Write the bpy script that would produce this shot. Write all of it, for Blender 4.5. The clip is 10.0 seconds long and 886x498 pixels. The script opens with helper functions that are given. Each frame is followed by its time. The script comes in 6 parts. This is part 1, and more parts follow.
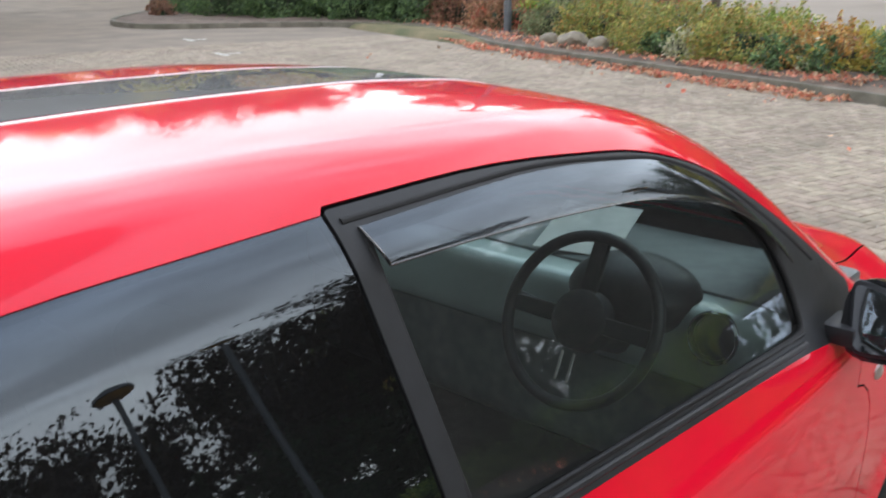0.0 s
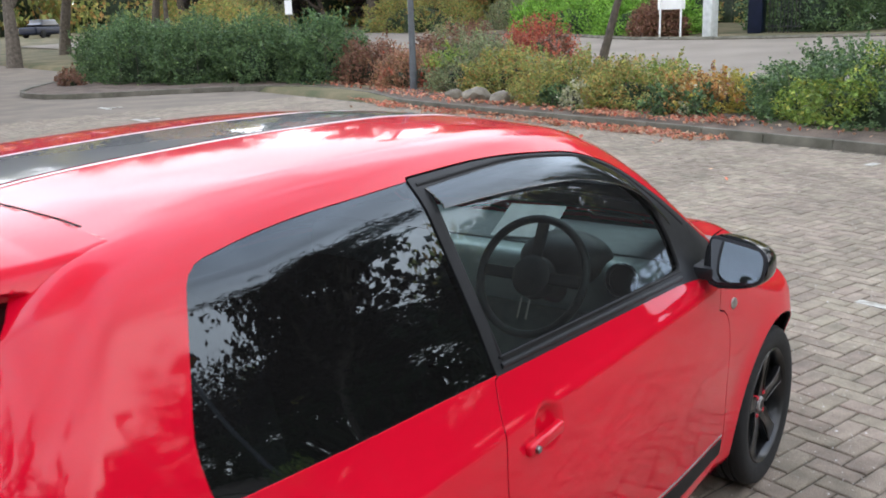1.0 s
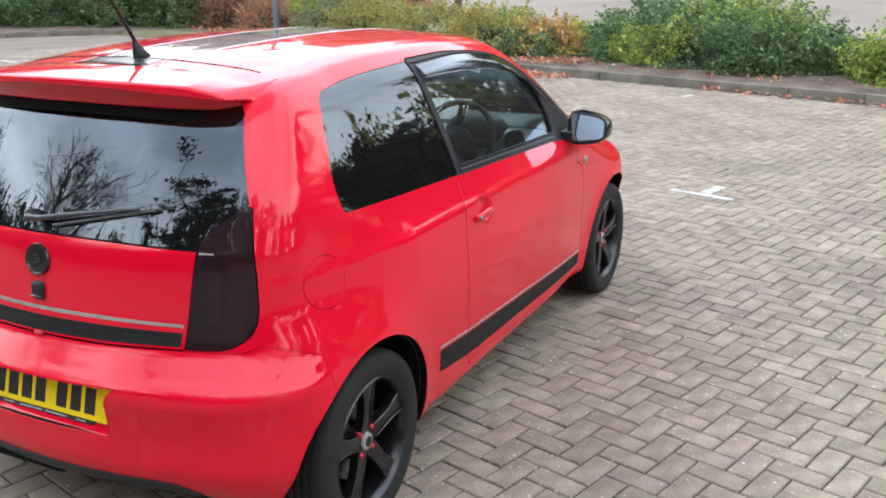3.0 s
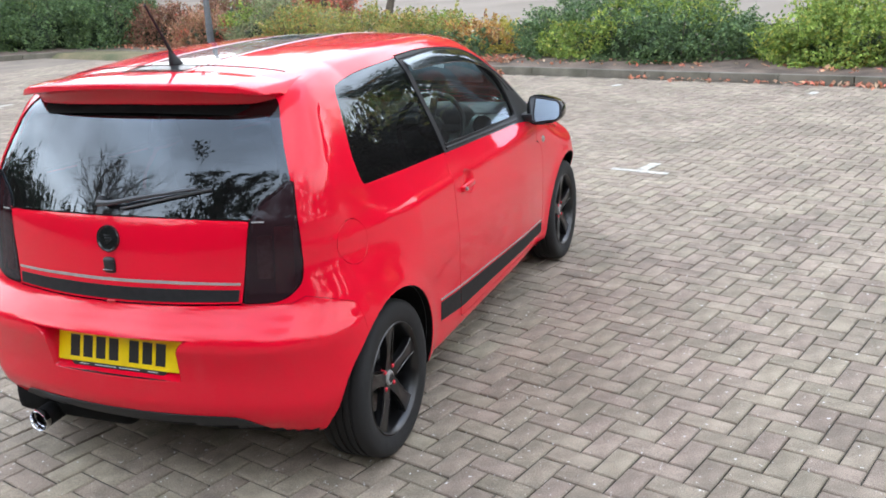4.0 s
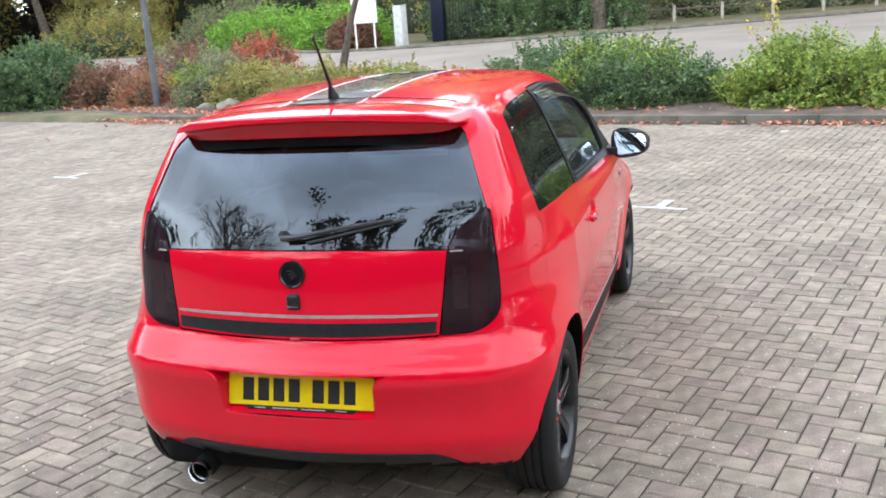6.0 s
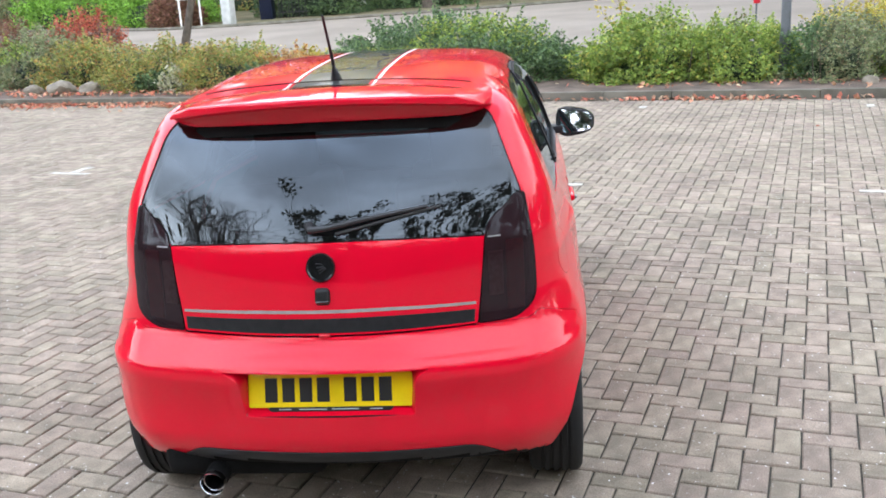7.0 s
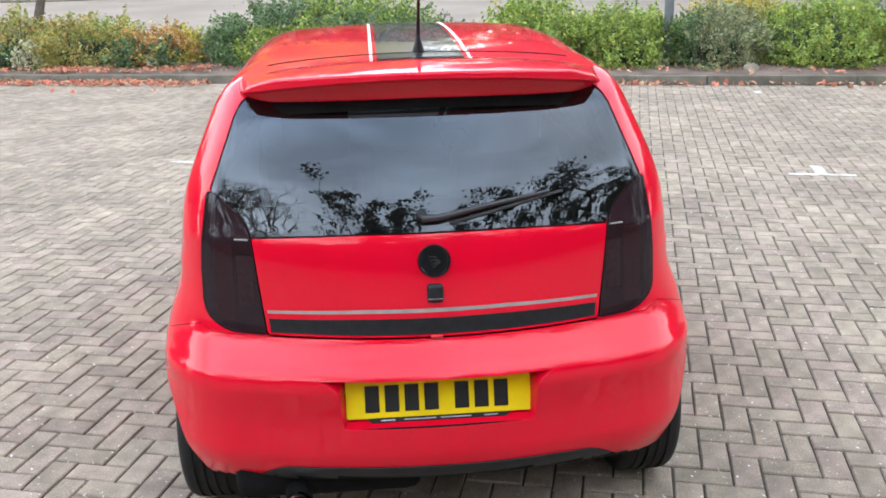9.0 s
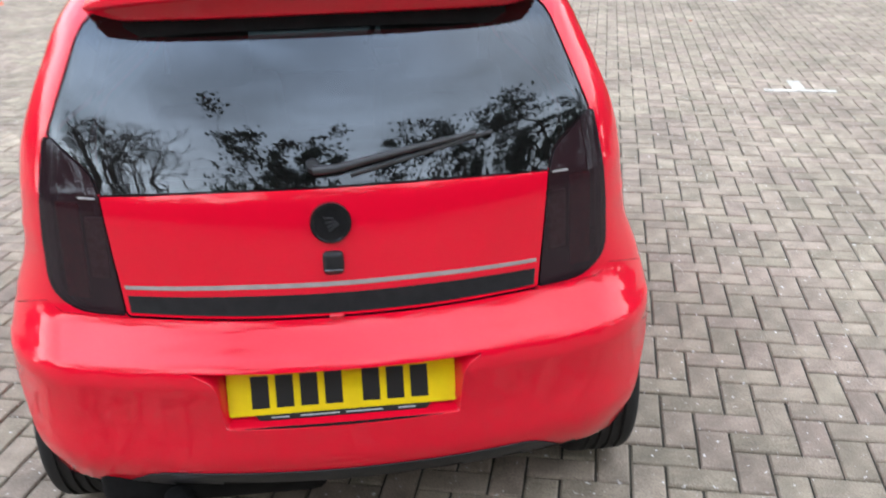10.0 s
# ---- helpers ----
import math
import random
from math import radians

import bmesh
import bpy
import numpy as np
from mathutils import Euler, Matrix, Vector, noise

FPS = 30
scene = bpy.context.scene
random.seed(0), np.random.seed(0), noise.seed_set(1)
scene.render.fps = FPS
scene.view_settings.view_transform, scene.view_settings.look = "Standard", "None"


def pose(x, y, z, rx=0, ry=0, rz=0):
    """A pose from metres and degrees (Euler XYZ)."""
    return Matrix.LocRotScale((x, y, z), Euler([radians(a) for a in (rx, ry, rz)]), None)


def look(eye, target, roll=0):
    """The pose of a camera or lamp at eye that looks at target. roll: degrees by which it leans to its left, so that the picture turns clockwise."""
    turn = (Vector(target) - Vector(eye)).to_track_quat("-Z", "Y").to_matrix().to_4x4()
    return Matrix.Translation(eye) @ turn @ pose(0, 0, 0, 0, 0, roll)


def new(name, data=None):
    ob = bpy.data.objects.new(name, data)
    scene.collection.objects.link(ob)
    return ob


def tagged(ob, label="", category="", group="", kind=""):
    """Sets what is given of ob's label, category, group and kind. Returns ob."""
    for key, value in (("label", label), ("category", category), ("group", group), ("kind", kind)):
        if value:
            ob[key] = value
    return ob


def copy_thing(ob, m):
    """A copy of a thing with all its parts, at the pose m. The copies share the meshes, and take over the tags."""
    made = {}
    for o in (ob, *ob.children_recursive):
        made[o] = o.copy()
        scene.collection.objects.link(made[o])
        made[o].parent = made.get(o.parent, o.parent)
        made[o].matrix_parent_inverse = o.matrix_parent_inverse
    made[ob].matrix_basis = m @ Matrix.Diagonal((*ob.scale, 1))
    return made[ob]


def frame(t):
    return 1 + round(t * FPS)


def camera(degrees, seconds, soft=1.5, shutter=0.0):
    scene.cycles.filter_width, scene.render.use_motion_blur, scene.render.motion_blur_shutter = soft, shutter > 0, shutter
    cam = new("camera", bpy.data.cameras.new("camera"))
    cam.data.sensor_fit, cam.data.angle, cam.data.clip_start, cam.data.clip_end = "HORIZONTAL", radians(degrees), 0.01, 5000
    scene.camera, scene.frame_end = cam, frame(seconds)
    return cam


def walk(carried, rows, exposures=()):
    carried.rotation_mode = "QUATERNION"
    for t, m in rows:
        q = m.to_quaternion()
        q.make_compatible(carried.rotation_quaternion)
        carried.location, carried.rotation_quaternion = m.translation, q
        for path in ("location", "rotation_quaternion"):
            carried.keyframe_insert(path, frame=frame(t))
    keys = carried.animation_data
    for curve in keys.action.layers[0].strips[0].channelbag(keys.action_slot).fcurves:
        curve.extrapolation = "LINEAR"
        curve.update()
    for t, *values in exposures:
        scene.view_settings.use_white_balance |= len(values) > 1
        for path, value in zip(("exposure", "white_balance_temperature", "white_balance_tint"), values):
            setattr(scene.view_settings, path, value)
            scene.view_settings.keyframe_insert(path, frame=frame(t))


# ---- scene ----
cam = camera(50.1, 10.0, soft=1.7, shutter=0.2)
PATH = [
    (0, (-0.049, -1.346, 1.668), (1.364, -0.067, 1.063), -0.3),
    (0.5, (-0.437, -1.551, 1.726), (1.109, -0.368, 1.27), -0.6),
    (1, (-0.86, -1.732, 1.721), (0.703, -0.586, 1.229), -1.8),
    (1.5, (-1.283, -1.788, 1.715), (0.4, -0.823, 1.23), 2.0),
    (2, (-1.675, -1.909, 1.734), (-0.006, -0.976, 1.148), 1.6),
    (2.5, (-1.967, -2.102, 1.736), (-0.306, -1.167, 1.129), -2.0),
    (3, (-2.281, -2.16, 1.739), (-0.576, -1.303, 1.143), -0.6),
    (3.2, (-2.434, -2.152, 1.757), (-0.706, -1.36, 1.134), -0.9),
    (4.3, (-3.031, -2.204, 1.764), (-1.259, -1.477, 1.188), -3.3),
    (4.5, (-3.101, -2.178, 1.739), (-1.315, -1.466, 1.189), -2.2),
    (5, (-3.222, -1.896, 1.744), (-1.403, -1.26, 1.209), -2.8),
    (5.5, (-3.256, -1.637, 1.74), (-1.441, -1.0, 1.193), -3.7),
    (5.7, (-3.231, -1.524, 1.72), (-1.404, -0.891, 1.21), -3.9),
    (6.8, (-3.185, -0.791, 1.726), (-1.279, -0.523, 1.183), -4.3),
    (7, (-3.233, -0.663, 1.761), (-1.322, -0.462, 1.207), -3.5),
    (7.5, (-3.121, -0.367, 1.725), (-1.186, -0.275, 1.225), -2.0),
    (8, (-3.066, -0.096, 1.733), (-1.142, -0.109, 1.189), -0.7),
    (8.5, (-3.056, 0.126, 1.741), (-1.143, 0.035, 1.164), -2.2),
    (9, (-2.973, 0.158, 1.732), (-1.07, 0.016, 1.133), -1.4),
    (9.5, (-2.752, 0.036, 1.722), (-0.838, -0.039, 1.144), -1.4),
    (10, (-2.458, -0.043, 1.666), (-0.624, -0.233, 0.892), -1.5),
]
walk(cam, [(t, look(eye, target, roll)) for t, eye, target, roll in PATH],
     [(0, 1.52, 6850, 10), (1, 1.42, 6600, 10), (2.5, 1.75, 6700, 10), (4.5, 1.88, 6550, 10), (7, 1.98, 6550, 10), (10, 1.97, 6650, 10)])

# ---- world and sun: a bright, broken overcast ----
world = bpy.data.worlds.new("world")
scene.world = world
world.use_nodes = True
wt = world.node_tree
backdrop_light = wt.nodes["Background"]
SUN_UP, SUN_ROUND = 60, 215
sky = wt.nodes.new("ShaderNodeTexSky")
sky.sky_type, sky.sun_disc = "NISHITA", False
sky.sun_elevation, sky.sun_rotation = radians(SUN_UP), radians(SUN_ROUND)
sky.air_density, sky.dust_density = 1.0, 3.0
coord = wt.nodes.new("ShaderNodeTexCoord")
stretch = wt.nodes.new("ShaderNodeMapping")
stretch.inputs["Scale"].default_value = (1.0, 1.0, 2.6)
wt.links.new(coord.outputs["Generated"], stretch.inputs["Vector"])
cloud = wt.nodes.new("ShaderNodeTexNoise")
cloud.inputs["Scale"].default_value, cloud.inputs["Detail"].default_value, cloud.inputs["Roughness"].default_value = 2.6, 6, 0.5
cloud.inputs["Distortion"].default_value = 0.35
wt.links.new(stretch.outputs[0], cloud.inputs["Vector"])
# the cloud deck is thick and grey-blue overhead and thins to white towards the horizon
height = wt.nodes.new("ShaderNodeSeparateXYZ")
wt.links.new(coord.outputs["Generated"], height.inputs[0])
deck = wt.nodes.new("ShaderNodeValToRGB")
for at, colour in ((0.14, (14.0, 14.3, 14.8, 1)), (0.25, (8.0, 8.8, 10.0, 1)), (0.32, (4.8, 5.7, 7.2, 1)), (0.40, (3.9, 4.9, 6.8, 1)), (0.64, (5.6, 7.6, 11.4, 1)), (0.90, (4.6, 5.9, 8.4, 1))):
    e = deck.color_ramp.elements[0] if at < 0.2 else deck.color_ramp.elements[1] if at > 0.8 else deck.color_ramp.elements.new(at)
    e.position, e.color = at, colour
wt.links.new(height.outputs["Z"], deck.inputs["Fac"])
banks = wt.nodes.new("ShaderNodeMapRange")
banks.inputs["From Min"].default_value, banks.inputs["From Max"].default_value = 0.34, 0.68
banks.inputs["To Min"].default_value, banks.inputs["To Max"].default_value = 0.66, 1.36
wt.links.new(cloud.outputs["Fac"], banks.inputs["Value"])
tone = wt.nodes.new("ShaderNodeVectorMath")
tone.operation = "SCALE"
wt.links.new(deck.outputs["Color"], tone.inputs[0])
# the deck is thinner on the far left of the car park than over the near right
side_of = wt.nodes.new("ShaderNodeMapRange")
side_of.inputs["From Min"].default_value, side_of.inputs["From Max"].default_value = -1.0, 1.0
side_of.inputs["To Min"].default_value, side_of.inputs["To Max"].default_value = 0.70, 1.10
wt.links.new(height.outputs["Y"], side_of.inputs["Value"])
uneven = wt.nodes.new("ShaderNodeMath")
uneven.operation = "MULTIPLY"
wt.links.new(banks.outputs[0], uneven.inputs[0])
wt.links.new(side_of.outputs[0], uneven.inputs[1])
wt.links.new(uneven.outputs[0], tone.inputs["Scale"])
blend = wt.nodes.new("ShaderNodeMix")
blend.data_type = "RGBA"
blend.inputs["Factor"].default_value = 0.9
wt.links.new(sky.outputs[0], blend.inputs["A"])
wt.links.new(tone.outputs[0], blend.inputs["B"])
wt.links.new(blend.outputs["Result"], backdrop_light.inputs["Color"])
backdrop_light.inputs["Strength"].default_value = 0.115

sun = new("sun", bpy.data.lights.new("sun", "SUN"))
sun.data.energy, sun.data.angle, sun.data.color = 0.3, radians(178), (1.0, 0.96, 0.90)
sun.matrix_world = look((0, 0, 0), (-math.sin(radians(SUN_ROUND)) * math.cos(radians(SUN_UP)), -math.cos(radians(SUN_ROUND)) * math.cos(radians(SUN_UP)), -math.sin(radians(SUN_UP))))

# ---- materials ----
def material(name, one, two=None, scale=8.0, rough=0.5, rough2=None, metal=0.0, bump=0.0, fine=120.0, coat=0.0, each=0.0, detail=5, space="Object", spec=0.5):
    """A surface that varies between two colours at two scales, with relief. each: how far single pieces differ in brightness."""
    m = bpy.data.materials.new(name)
    m.use_nodes = True
    t = m.node_tree
    b = t.nodes["Principled BSDF"]
    two = two or tuple(c * 0.8 for c in one)
    co = t.nodes.new("ShaderNodeTexCoord")
    big = t.nodes.new("ShaderNodeTexNoise")
    big.inputs["Scale"].default_value, big.inputs["Detail"].default_value = scale, detail
    small = t.nodes.new("ShaderNodeTexNoise")
    small.inputs["Scale"].default_value, small.inputs["Detail"].default_value = fine, 3
    for n in (big, small):
        t.links.new(co.outputs[space], n.inputs["Vector"])
    add = t.nodes.new("ShaderNodeMath")
    add.operation = "MULTIPLY_ADD"
    add.inputs[1].default_value = 0.35
    t.links.new(small.outputs["Fac"], add.inputs[0])
    t.links.new(big.outputs["Fac"], add.inputs[2])
    ramp = t.nodes.new("ShaderNodeValToRGB")
    ramp.color_ramp.elements[0].position, ramp.color_ramp.elements[0].color = 0.5, (*two, 1)
    ramp.color_ramp.elements[1].position, ramp.color_ramp.elements[1].color = 0.85, (*one, 1)
    t.links.new(add.outputs[0], ramp.inputs["Fac"])
    colour = ramp.outputs["Color"]
    if each:
        info = t.nodes.new("ShaderNodeObjectInfo")
        geo = t.nodes.new("ShaderNodeNewGeometry")
        both = t.nodes.new("ShaderNodeMath")
        both.operation = "ADD"
        t.links.new(info.outputs["Random"], both.inputs[0])
        t.links.new(geo.outputs["Random Per Island"], both.inputs[1])
        part_of = t.nodes.new("ShaderNodeMath")
        part_of.operation = "FRACT"
        t.links.new(both.outputs[0], part_of.inputs[0])
        span = t.nodes.new("ShaderNodeMapRange")
        span.inputs["To Min"].default_value, span.inputs["To Max"].default_value = 1 - each, 1 + each
        t.links.new(part_of.outputs[0], span.inputs["Value"])
        hsv = t.nodes.new("ShaderNodeHueSaturation")
        t.links.new(span.outputs[0], hsv.inputs["Value"])
        other = t.nodes.new("ShaderNodeMath")
        other.operation = "MULTIPLY"
        other.inputs[1].default_value = 7.31
        t.links.new(part_of.outputs[0], other.inputs[0])
        wrap = t.nodes.new("ShaderNodeMath")
        wrap.operation = "FRACT"
        t.links.new(other.outputs[0], wrap.inputs[0])
        tint = t.nodes.new("ShaderNodeMapRange")
        tint.inputs["To Min"].default_value, tint.inputs["To Max"].default_value = 0.488, 0.514
        t.links.new(wrap.outputs[0], tint.inputs["Value"])
        t.links.new(tint.outputs[0], hsv.inputs["Hue"])
        t.links.new(colour, hsv.inputs["Color"])
        colour = hsv.outputs["Color"]
    t.links.new(colour, b.inputs["Base Color"])
    b.inputs["Metallic"].default_value = metal
    b.inputs["Specular IOR Level"].default_value = spec
    if rough2 is None:
        b.inputs["Roughness"].default_value = rough
    else:
        r = t.nodes.new("ShaderNodeMapRange")
        r.inputs["To Min"].default_value, r.inputs["To Max"].default_value = rough, rough2
        t.links.new(big.outputs["Fac"], r.inputs["Value"])
        t.links.new(r.outputs[0], b.inputs["Roughness"])
    if coat:
        b.inputs["Coat Weight"].default_value, b.inputs["Coat Roughness"].default_value = coat, 0.02
    if bump:
        n = t.nodes.new("ShaderNodeBump")
        n.inputs["Strength"].default_value, n.inputs["Distance"].default_value = min(1.0, bump), 0.01
        t.links.new(add.outputs[0], n.inputs["Height"])
        t.links.new(n.outputs[0], b.inputs["Normal"])
    return m


def pane_material(name, tint, ior=1.75, dust_haze=0.0, film_colour=(0.45, 0.44, 0.42)):
    """Thin glass: it lets light straight through, tinted, and mirrors more at a slant."""
    m = bpy.data.materials.new(name)
    m.use_nodes = True
    t = m.node_tree
    t.nodes.remove(t.nodes["Principled BSDF"])
    out = t.nodes["Material Output"]
    clear = t.nodes.new("ShaderNodeBsdfTransparent")
    clear.inputs["Color"].default_value = (*tint, 1)
    gloss = t.nodes.new("ShaderNodeBsdfGlossy")
    gloss.inputs["Roughness"].default_value = 0.012
    gloss.inputs["Color"].default_value = (0.78, 0.90, 1.0, 1)
    fresnel = t.nodes.new("ShaderNodeFresnel")
    fresnel.inputs["IOR"].default_value = ior
    mix = t.nodes.new("ShaderNodeMixShader")
    t.links.new(fresnel.outputs[0], mix.inputs[0])
    t.links.new(clear.outputs[0], mix.inputs[1])
    t.links.new(gloss.outputs[0], mix.inputs[2])
    last = mix
    # flat film: dust plus painted haze lifting dark windows, or the lens's maroon tone
    if dust_haze:
        film = t.nodes.new("ShaderNodeBsdfDiffuse")
        film.inputs["Color"].default_value = (*film_colour, 1)
        last = t.nodes.new("ShaderNodeMixShader")
        last.inputs[0].default_value = dust_haze
        t.links.new(mix.outputs[0], last.inputs[1])
        t.links.new(film.outputs[0], last.inputs[2])
    t.links.new(last.outputs[0], out.inputs["Surface"])
    return m


PAINT = material("red_paint", (0.71, 0.0026, 0.024), (0.66, 0.0024, 0.021), scale=1.5, rough=0.5, coat=0.9, fine=900, spec=0.03)
PAINT.node_tree.nodes["Principled BSDF"].inputs["Coat IOR"].default_value = 1.5
PAINT.node_tree.nodes["Principled BSDF"].inputs["Coat Roughness"].default_value = 0.05
SATIN = material("black_film", (0.012, 0.012, 0.013), (0.007, 0.007, 0.008), scale=40, rough=0.6, fine=300, bump=0.1, spec=0.3)
ROOF_FILM = material("roof_film", (0.036, 0.044, 0.047), (0.028, 0.034, 0.037), scale=20, rough=0.35, fine=600, spec=0.2, coat=0.9)
SILVER = material("silver_film", (0.33, 0.31, 0.30), (0.26, 0.25, 0.24), scale=30, rough=0.4)
WHITE_FILM = material("white_film", (0.78, 0.75, 0.72), (0.68, 0.66, 0.63), scale=30, rough=0.35)
TRIM = material("black_trim", (0.017, 0.018, 0.020), (0.011, 0.012, 0.013), scale=30, rough=0.5, fine=500, bump=0.05, spec=0.35)
GLOSS_BLACK = material("gloss_black", (0.012, 0.012, 0.013), (0.009, 0.009, 0.010), scale=10, rough=0.12, coat=0.6)
LINING = material("lining", (0.035, 0.036, 0.038), (0.022, 0.023, 0.025), scale=25, rough=0.85, fine=400, bump=0.1)
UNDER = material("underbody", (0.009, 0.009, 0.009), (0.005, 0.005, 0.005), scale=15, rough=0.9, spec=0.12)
WIPER = material("wiper_plastic", (0.045, 0.048, 0.052), (0.032, 0.034, 0.037), scale=30, rough=0.3, fine=300)
RUBBER = material("tyre_rubber", (0.010, 0.010, 0.010), (0.006, 0.006, 0.006), scale=35, rough=0.72, rough2=0.9, fine=500, bump=0.15)
RIM = material("black_alloy", (0.006, 0.006, 0.0065), (0.004, 0.004, 0.0045), scale=30, rough=0.3, coat=0.2)
STEEL = material("bare_steel", (0.30, 0.30, 0.30), (0.16, 0.15, 0.14), scale=60, rough=0.3, metal=1.0)
CHROME = material("chrome", (0.80, 0.80, 0.82), (0.72, 0.72, 0.74), scale=10, rough=0.07, metal=1.0)
RED_CAP = material("red_cap", (0.65, 0.01, 0.03), (0.5, 0.01, 0.02), scale=40, rough=0.35)
YELLOW = material("plate_yellow", (0.86, 0.66, 0.004), (0.80, 0.60, 0.003), scale=14, rough=0.28, spec=0.4)
INK = material("plate_black", (0.012, 0.012, 0.012), scale=40, rough=0.4)
PALE_INK = material("pale_print", (0.55, 0.58, 0.60), scale=40, rough=0.5)
SMOKE = pane_material("smoked_lens", (0.22, 0.10, 0.11), 1.42, 0.23, (0.085, 0.048, 0.056))
TINT = pane_material("privacy_glass", (0.055, 0.06, 0.065), 1.74, 0.012)
CLEAR = pane_material("window_glass", (0.76, 0.87, 0.84), 1.58, 0.028)
VISOR = pane_material("visor_acrylic", (0.10, 0.10, 0.12), 1.7, 0.03)
MIRROR = material("mirror_silver", (0.86, 0.90, 0.95), (0.85, 0.89, 0.94), rough=0.02, metal=1.0)
DASH = material("dash_grain", (0.13, 0.15, 0.15), (0.09, 0.105, 0.105), scale=30, rough=0.5, fine=700, bump=0.15)
DASH_GLOSS = material("dash_gloss", (0.42, 0.50, 0.49), (0.36, 0.43, 0.42), scale=5, rough=0.25, coat=0.5)
CLOTH = material("seat_cloth", (0.045, 0.046, 0.05), (0.02, 0.02, 0.022), scale=60, rough=0.95, fine=900, bump=0.3)
GLARE_WHITE = material("glare_white", (0.75, 0.75, 0.72), scale=20, rough=0.8)
LAMP_SILVER = material("lamp_reflector", (0.45, 0.42, 0.40), (0.30, 0.22, 0.20), scale=60, rough=0.3, metal=0.6)
LAMP_RED = material("lamp_red", (0.35, 0.01, 0.015), (0.22, 0.008, 0.01), scale=60, rough=0.35)
LAMP_DARK = material("lamp_maroon", (0.09, 0.012, 0.018), (0.05, 0.008, 0.012), scale=20, rough=0.4)

# ---- materials of the car park and its planting ----
def leaf_material(name, colours, rough=0.55, light=1.25):
    """Leaves that take one of several colours each."""
    m = bpy.data.materials.new(name)
    m.use_nodes = True
    t = m.node_tree
    b = t.nodes["Principled BSDF"]
    geo = t.nodes.new("ShaderNodeNewGeometry")
    ramp = t.nodes.new("ShaderNodeValToRGB")
    ramp.color_ramp.interpolation = "LINEAR"
    while len(ramp.color_ramp.elements) < len(colours):
        ramp.color_ramp.elements.new(0.5)
    for i, c in enumerate(colours):
        c = tuple(min(0.6, k * light) for k in c)
        ramp.color_ramp.elements[i].position = i / max(1, len(colours) - 1)
        ramp.color_ramp.elements[i].color = (*c, 1)
    t.links.new(geo.outputs["Random Per Island"], ramp.inputs["Fac"])
    big = t.nodes.new("ShaderNodeTexNoise")
    co = t.nodes.new("ShaderNodeTexCoord")
    big.inputs["Scale"].default_value = 2.2
    t.links.new(co.outputs["Object"], big.inputs["Vector"])
    span = t.nodes.new("ShaderNodeMapRange")
    span.inputs["To Min"].default_value, span.inputs["To Max"].default_value = 0.55, 1.45
    t.links.new(big.outputs["Fac"], span.inputs["Value"])
    tuft = t.nodes.new("ShaderNodeTexNoise")
    tuft.inputs["Scale"].default_value, tuft.inputs["Detail"].default_value = 10.0, 1.0
    t.links.new(co.outputs["Object"], tuft.inputs["Vector"])
    tuft_span = t.nodes.new("ShaderNodeMapRange")
    tuft_span.inputs["From Min"].default_value, tuft_span.inputs["From Max"].default_value = 0.3, 0.7
    tuft_span.inputs["To Min"].default_value, tuft_span.inputs["To Max"].default_value = 0.62, 1.42
    t.links.new(tuft.outputs["Fac"], tuft_span.inputs["Value"])
    both = t.nodes.new("ShaderNodeMath")
    both.operation = "MULTIPLY"
    t.links.new(span.outputs[0], both.inputs[0])
    t.links.new(tuft_span.outputs[0], both.inputs[1])
    hsv = t.nodes.new("ShaderNodeHueSaturation")
    t.links.new(ramp.outputs["Color"], hsv.inputs["Color"])
    t.links.new(both.outputs[0], hsv.inputs["Value"])
    t.links.new(hsv.outputs["Color"], b.inputs["Base Color"])
    b.inputs["Roughness"].default_value = rough
    b.inputs["Specular IOR Level"].default_value = 0.35
    through_light = t.nodes.new("ShaderNodeBsdfTranslucent")
    t.links.new(hsv.outputs["Color"], through_light.inputs["Color"])
    mix = t.nodes.new("ShaderNodeMixShader")
    mix.inputs[0].default_value = 0.35
    t.links.new(b.outputs[0], mix.inputs[1])
    t.links.new(through_light.outputs[0], mix.inputs[2])
    t.links.new(mix.outputs[0], t.nodes["Material Output"].inputs["Surface"])
    return m


PAVER = material("block_paver", (0.334, 0.277, 0.212), (0.208, 0.172, 0.131), scale=9, rough=0.8, rough2=0.95, fine=190, bump=0.6, each=0.12, spec=0.3)
pt = PAVER.node_tree
grit = pt.nodes.new("ShaderNodeTexNoise")
grit.inputs["Scale"].default_value, grit.inputs["Detail"].default_value = 46, 4
chalk = pt.nodes.new("ShaderNodeMapRange")
chalk.inputs["From Min"].default_value, chalk.inputs["From Max"].default_value = 0.66, 0.72
moss = pt.nodes.new("ShaderNodeTexNoise")
moss.inputs["Scale"].default_value, moss.inputs["Detail"].default_value = 1.3, 6
damp = pt.nodes.new("ShaderNodeMapRange")
damp.inputs["From Min"].default_value, damp.inputs["From Max"].default_value, damp.inputs["To Min"].default_value, damp.inputs["To Max"].default_value = 0.35, 0.65, 0.80, 1.08
place = pt.nodes.new("ShaderNodeNewGeometry")
for n in (grit, moss):
    pt.links.new(place.outputs["Position"], n.inputs["Vector"])
pt.links.new(grit.outputs["Fac"], chalk.inputs["Value"])
pt.links.new(moss.outputs["Fac"], damp.inputs["Value"])
shell = pt.nodes["Principled BSDF"]
before = shell.inputs["Base Color"].links[0].from_socket
shade = pt.nodes.new("ShaderNodeHueSaturation")
pt.links.new(damp.outputs[0], shade.inputs["Value"])
pt.links.new(before, shade.inputs["Color"])
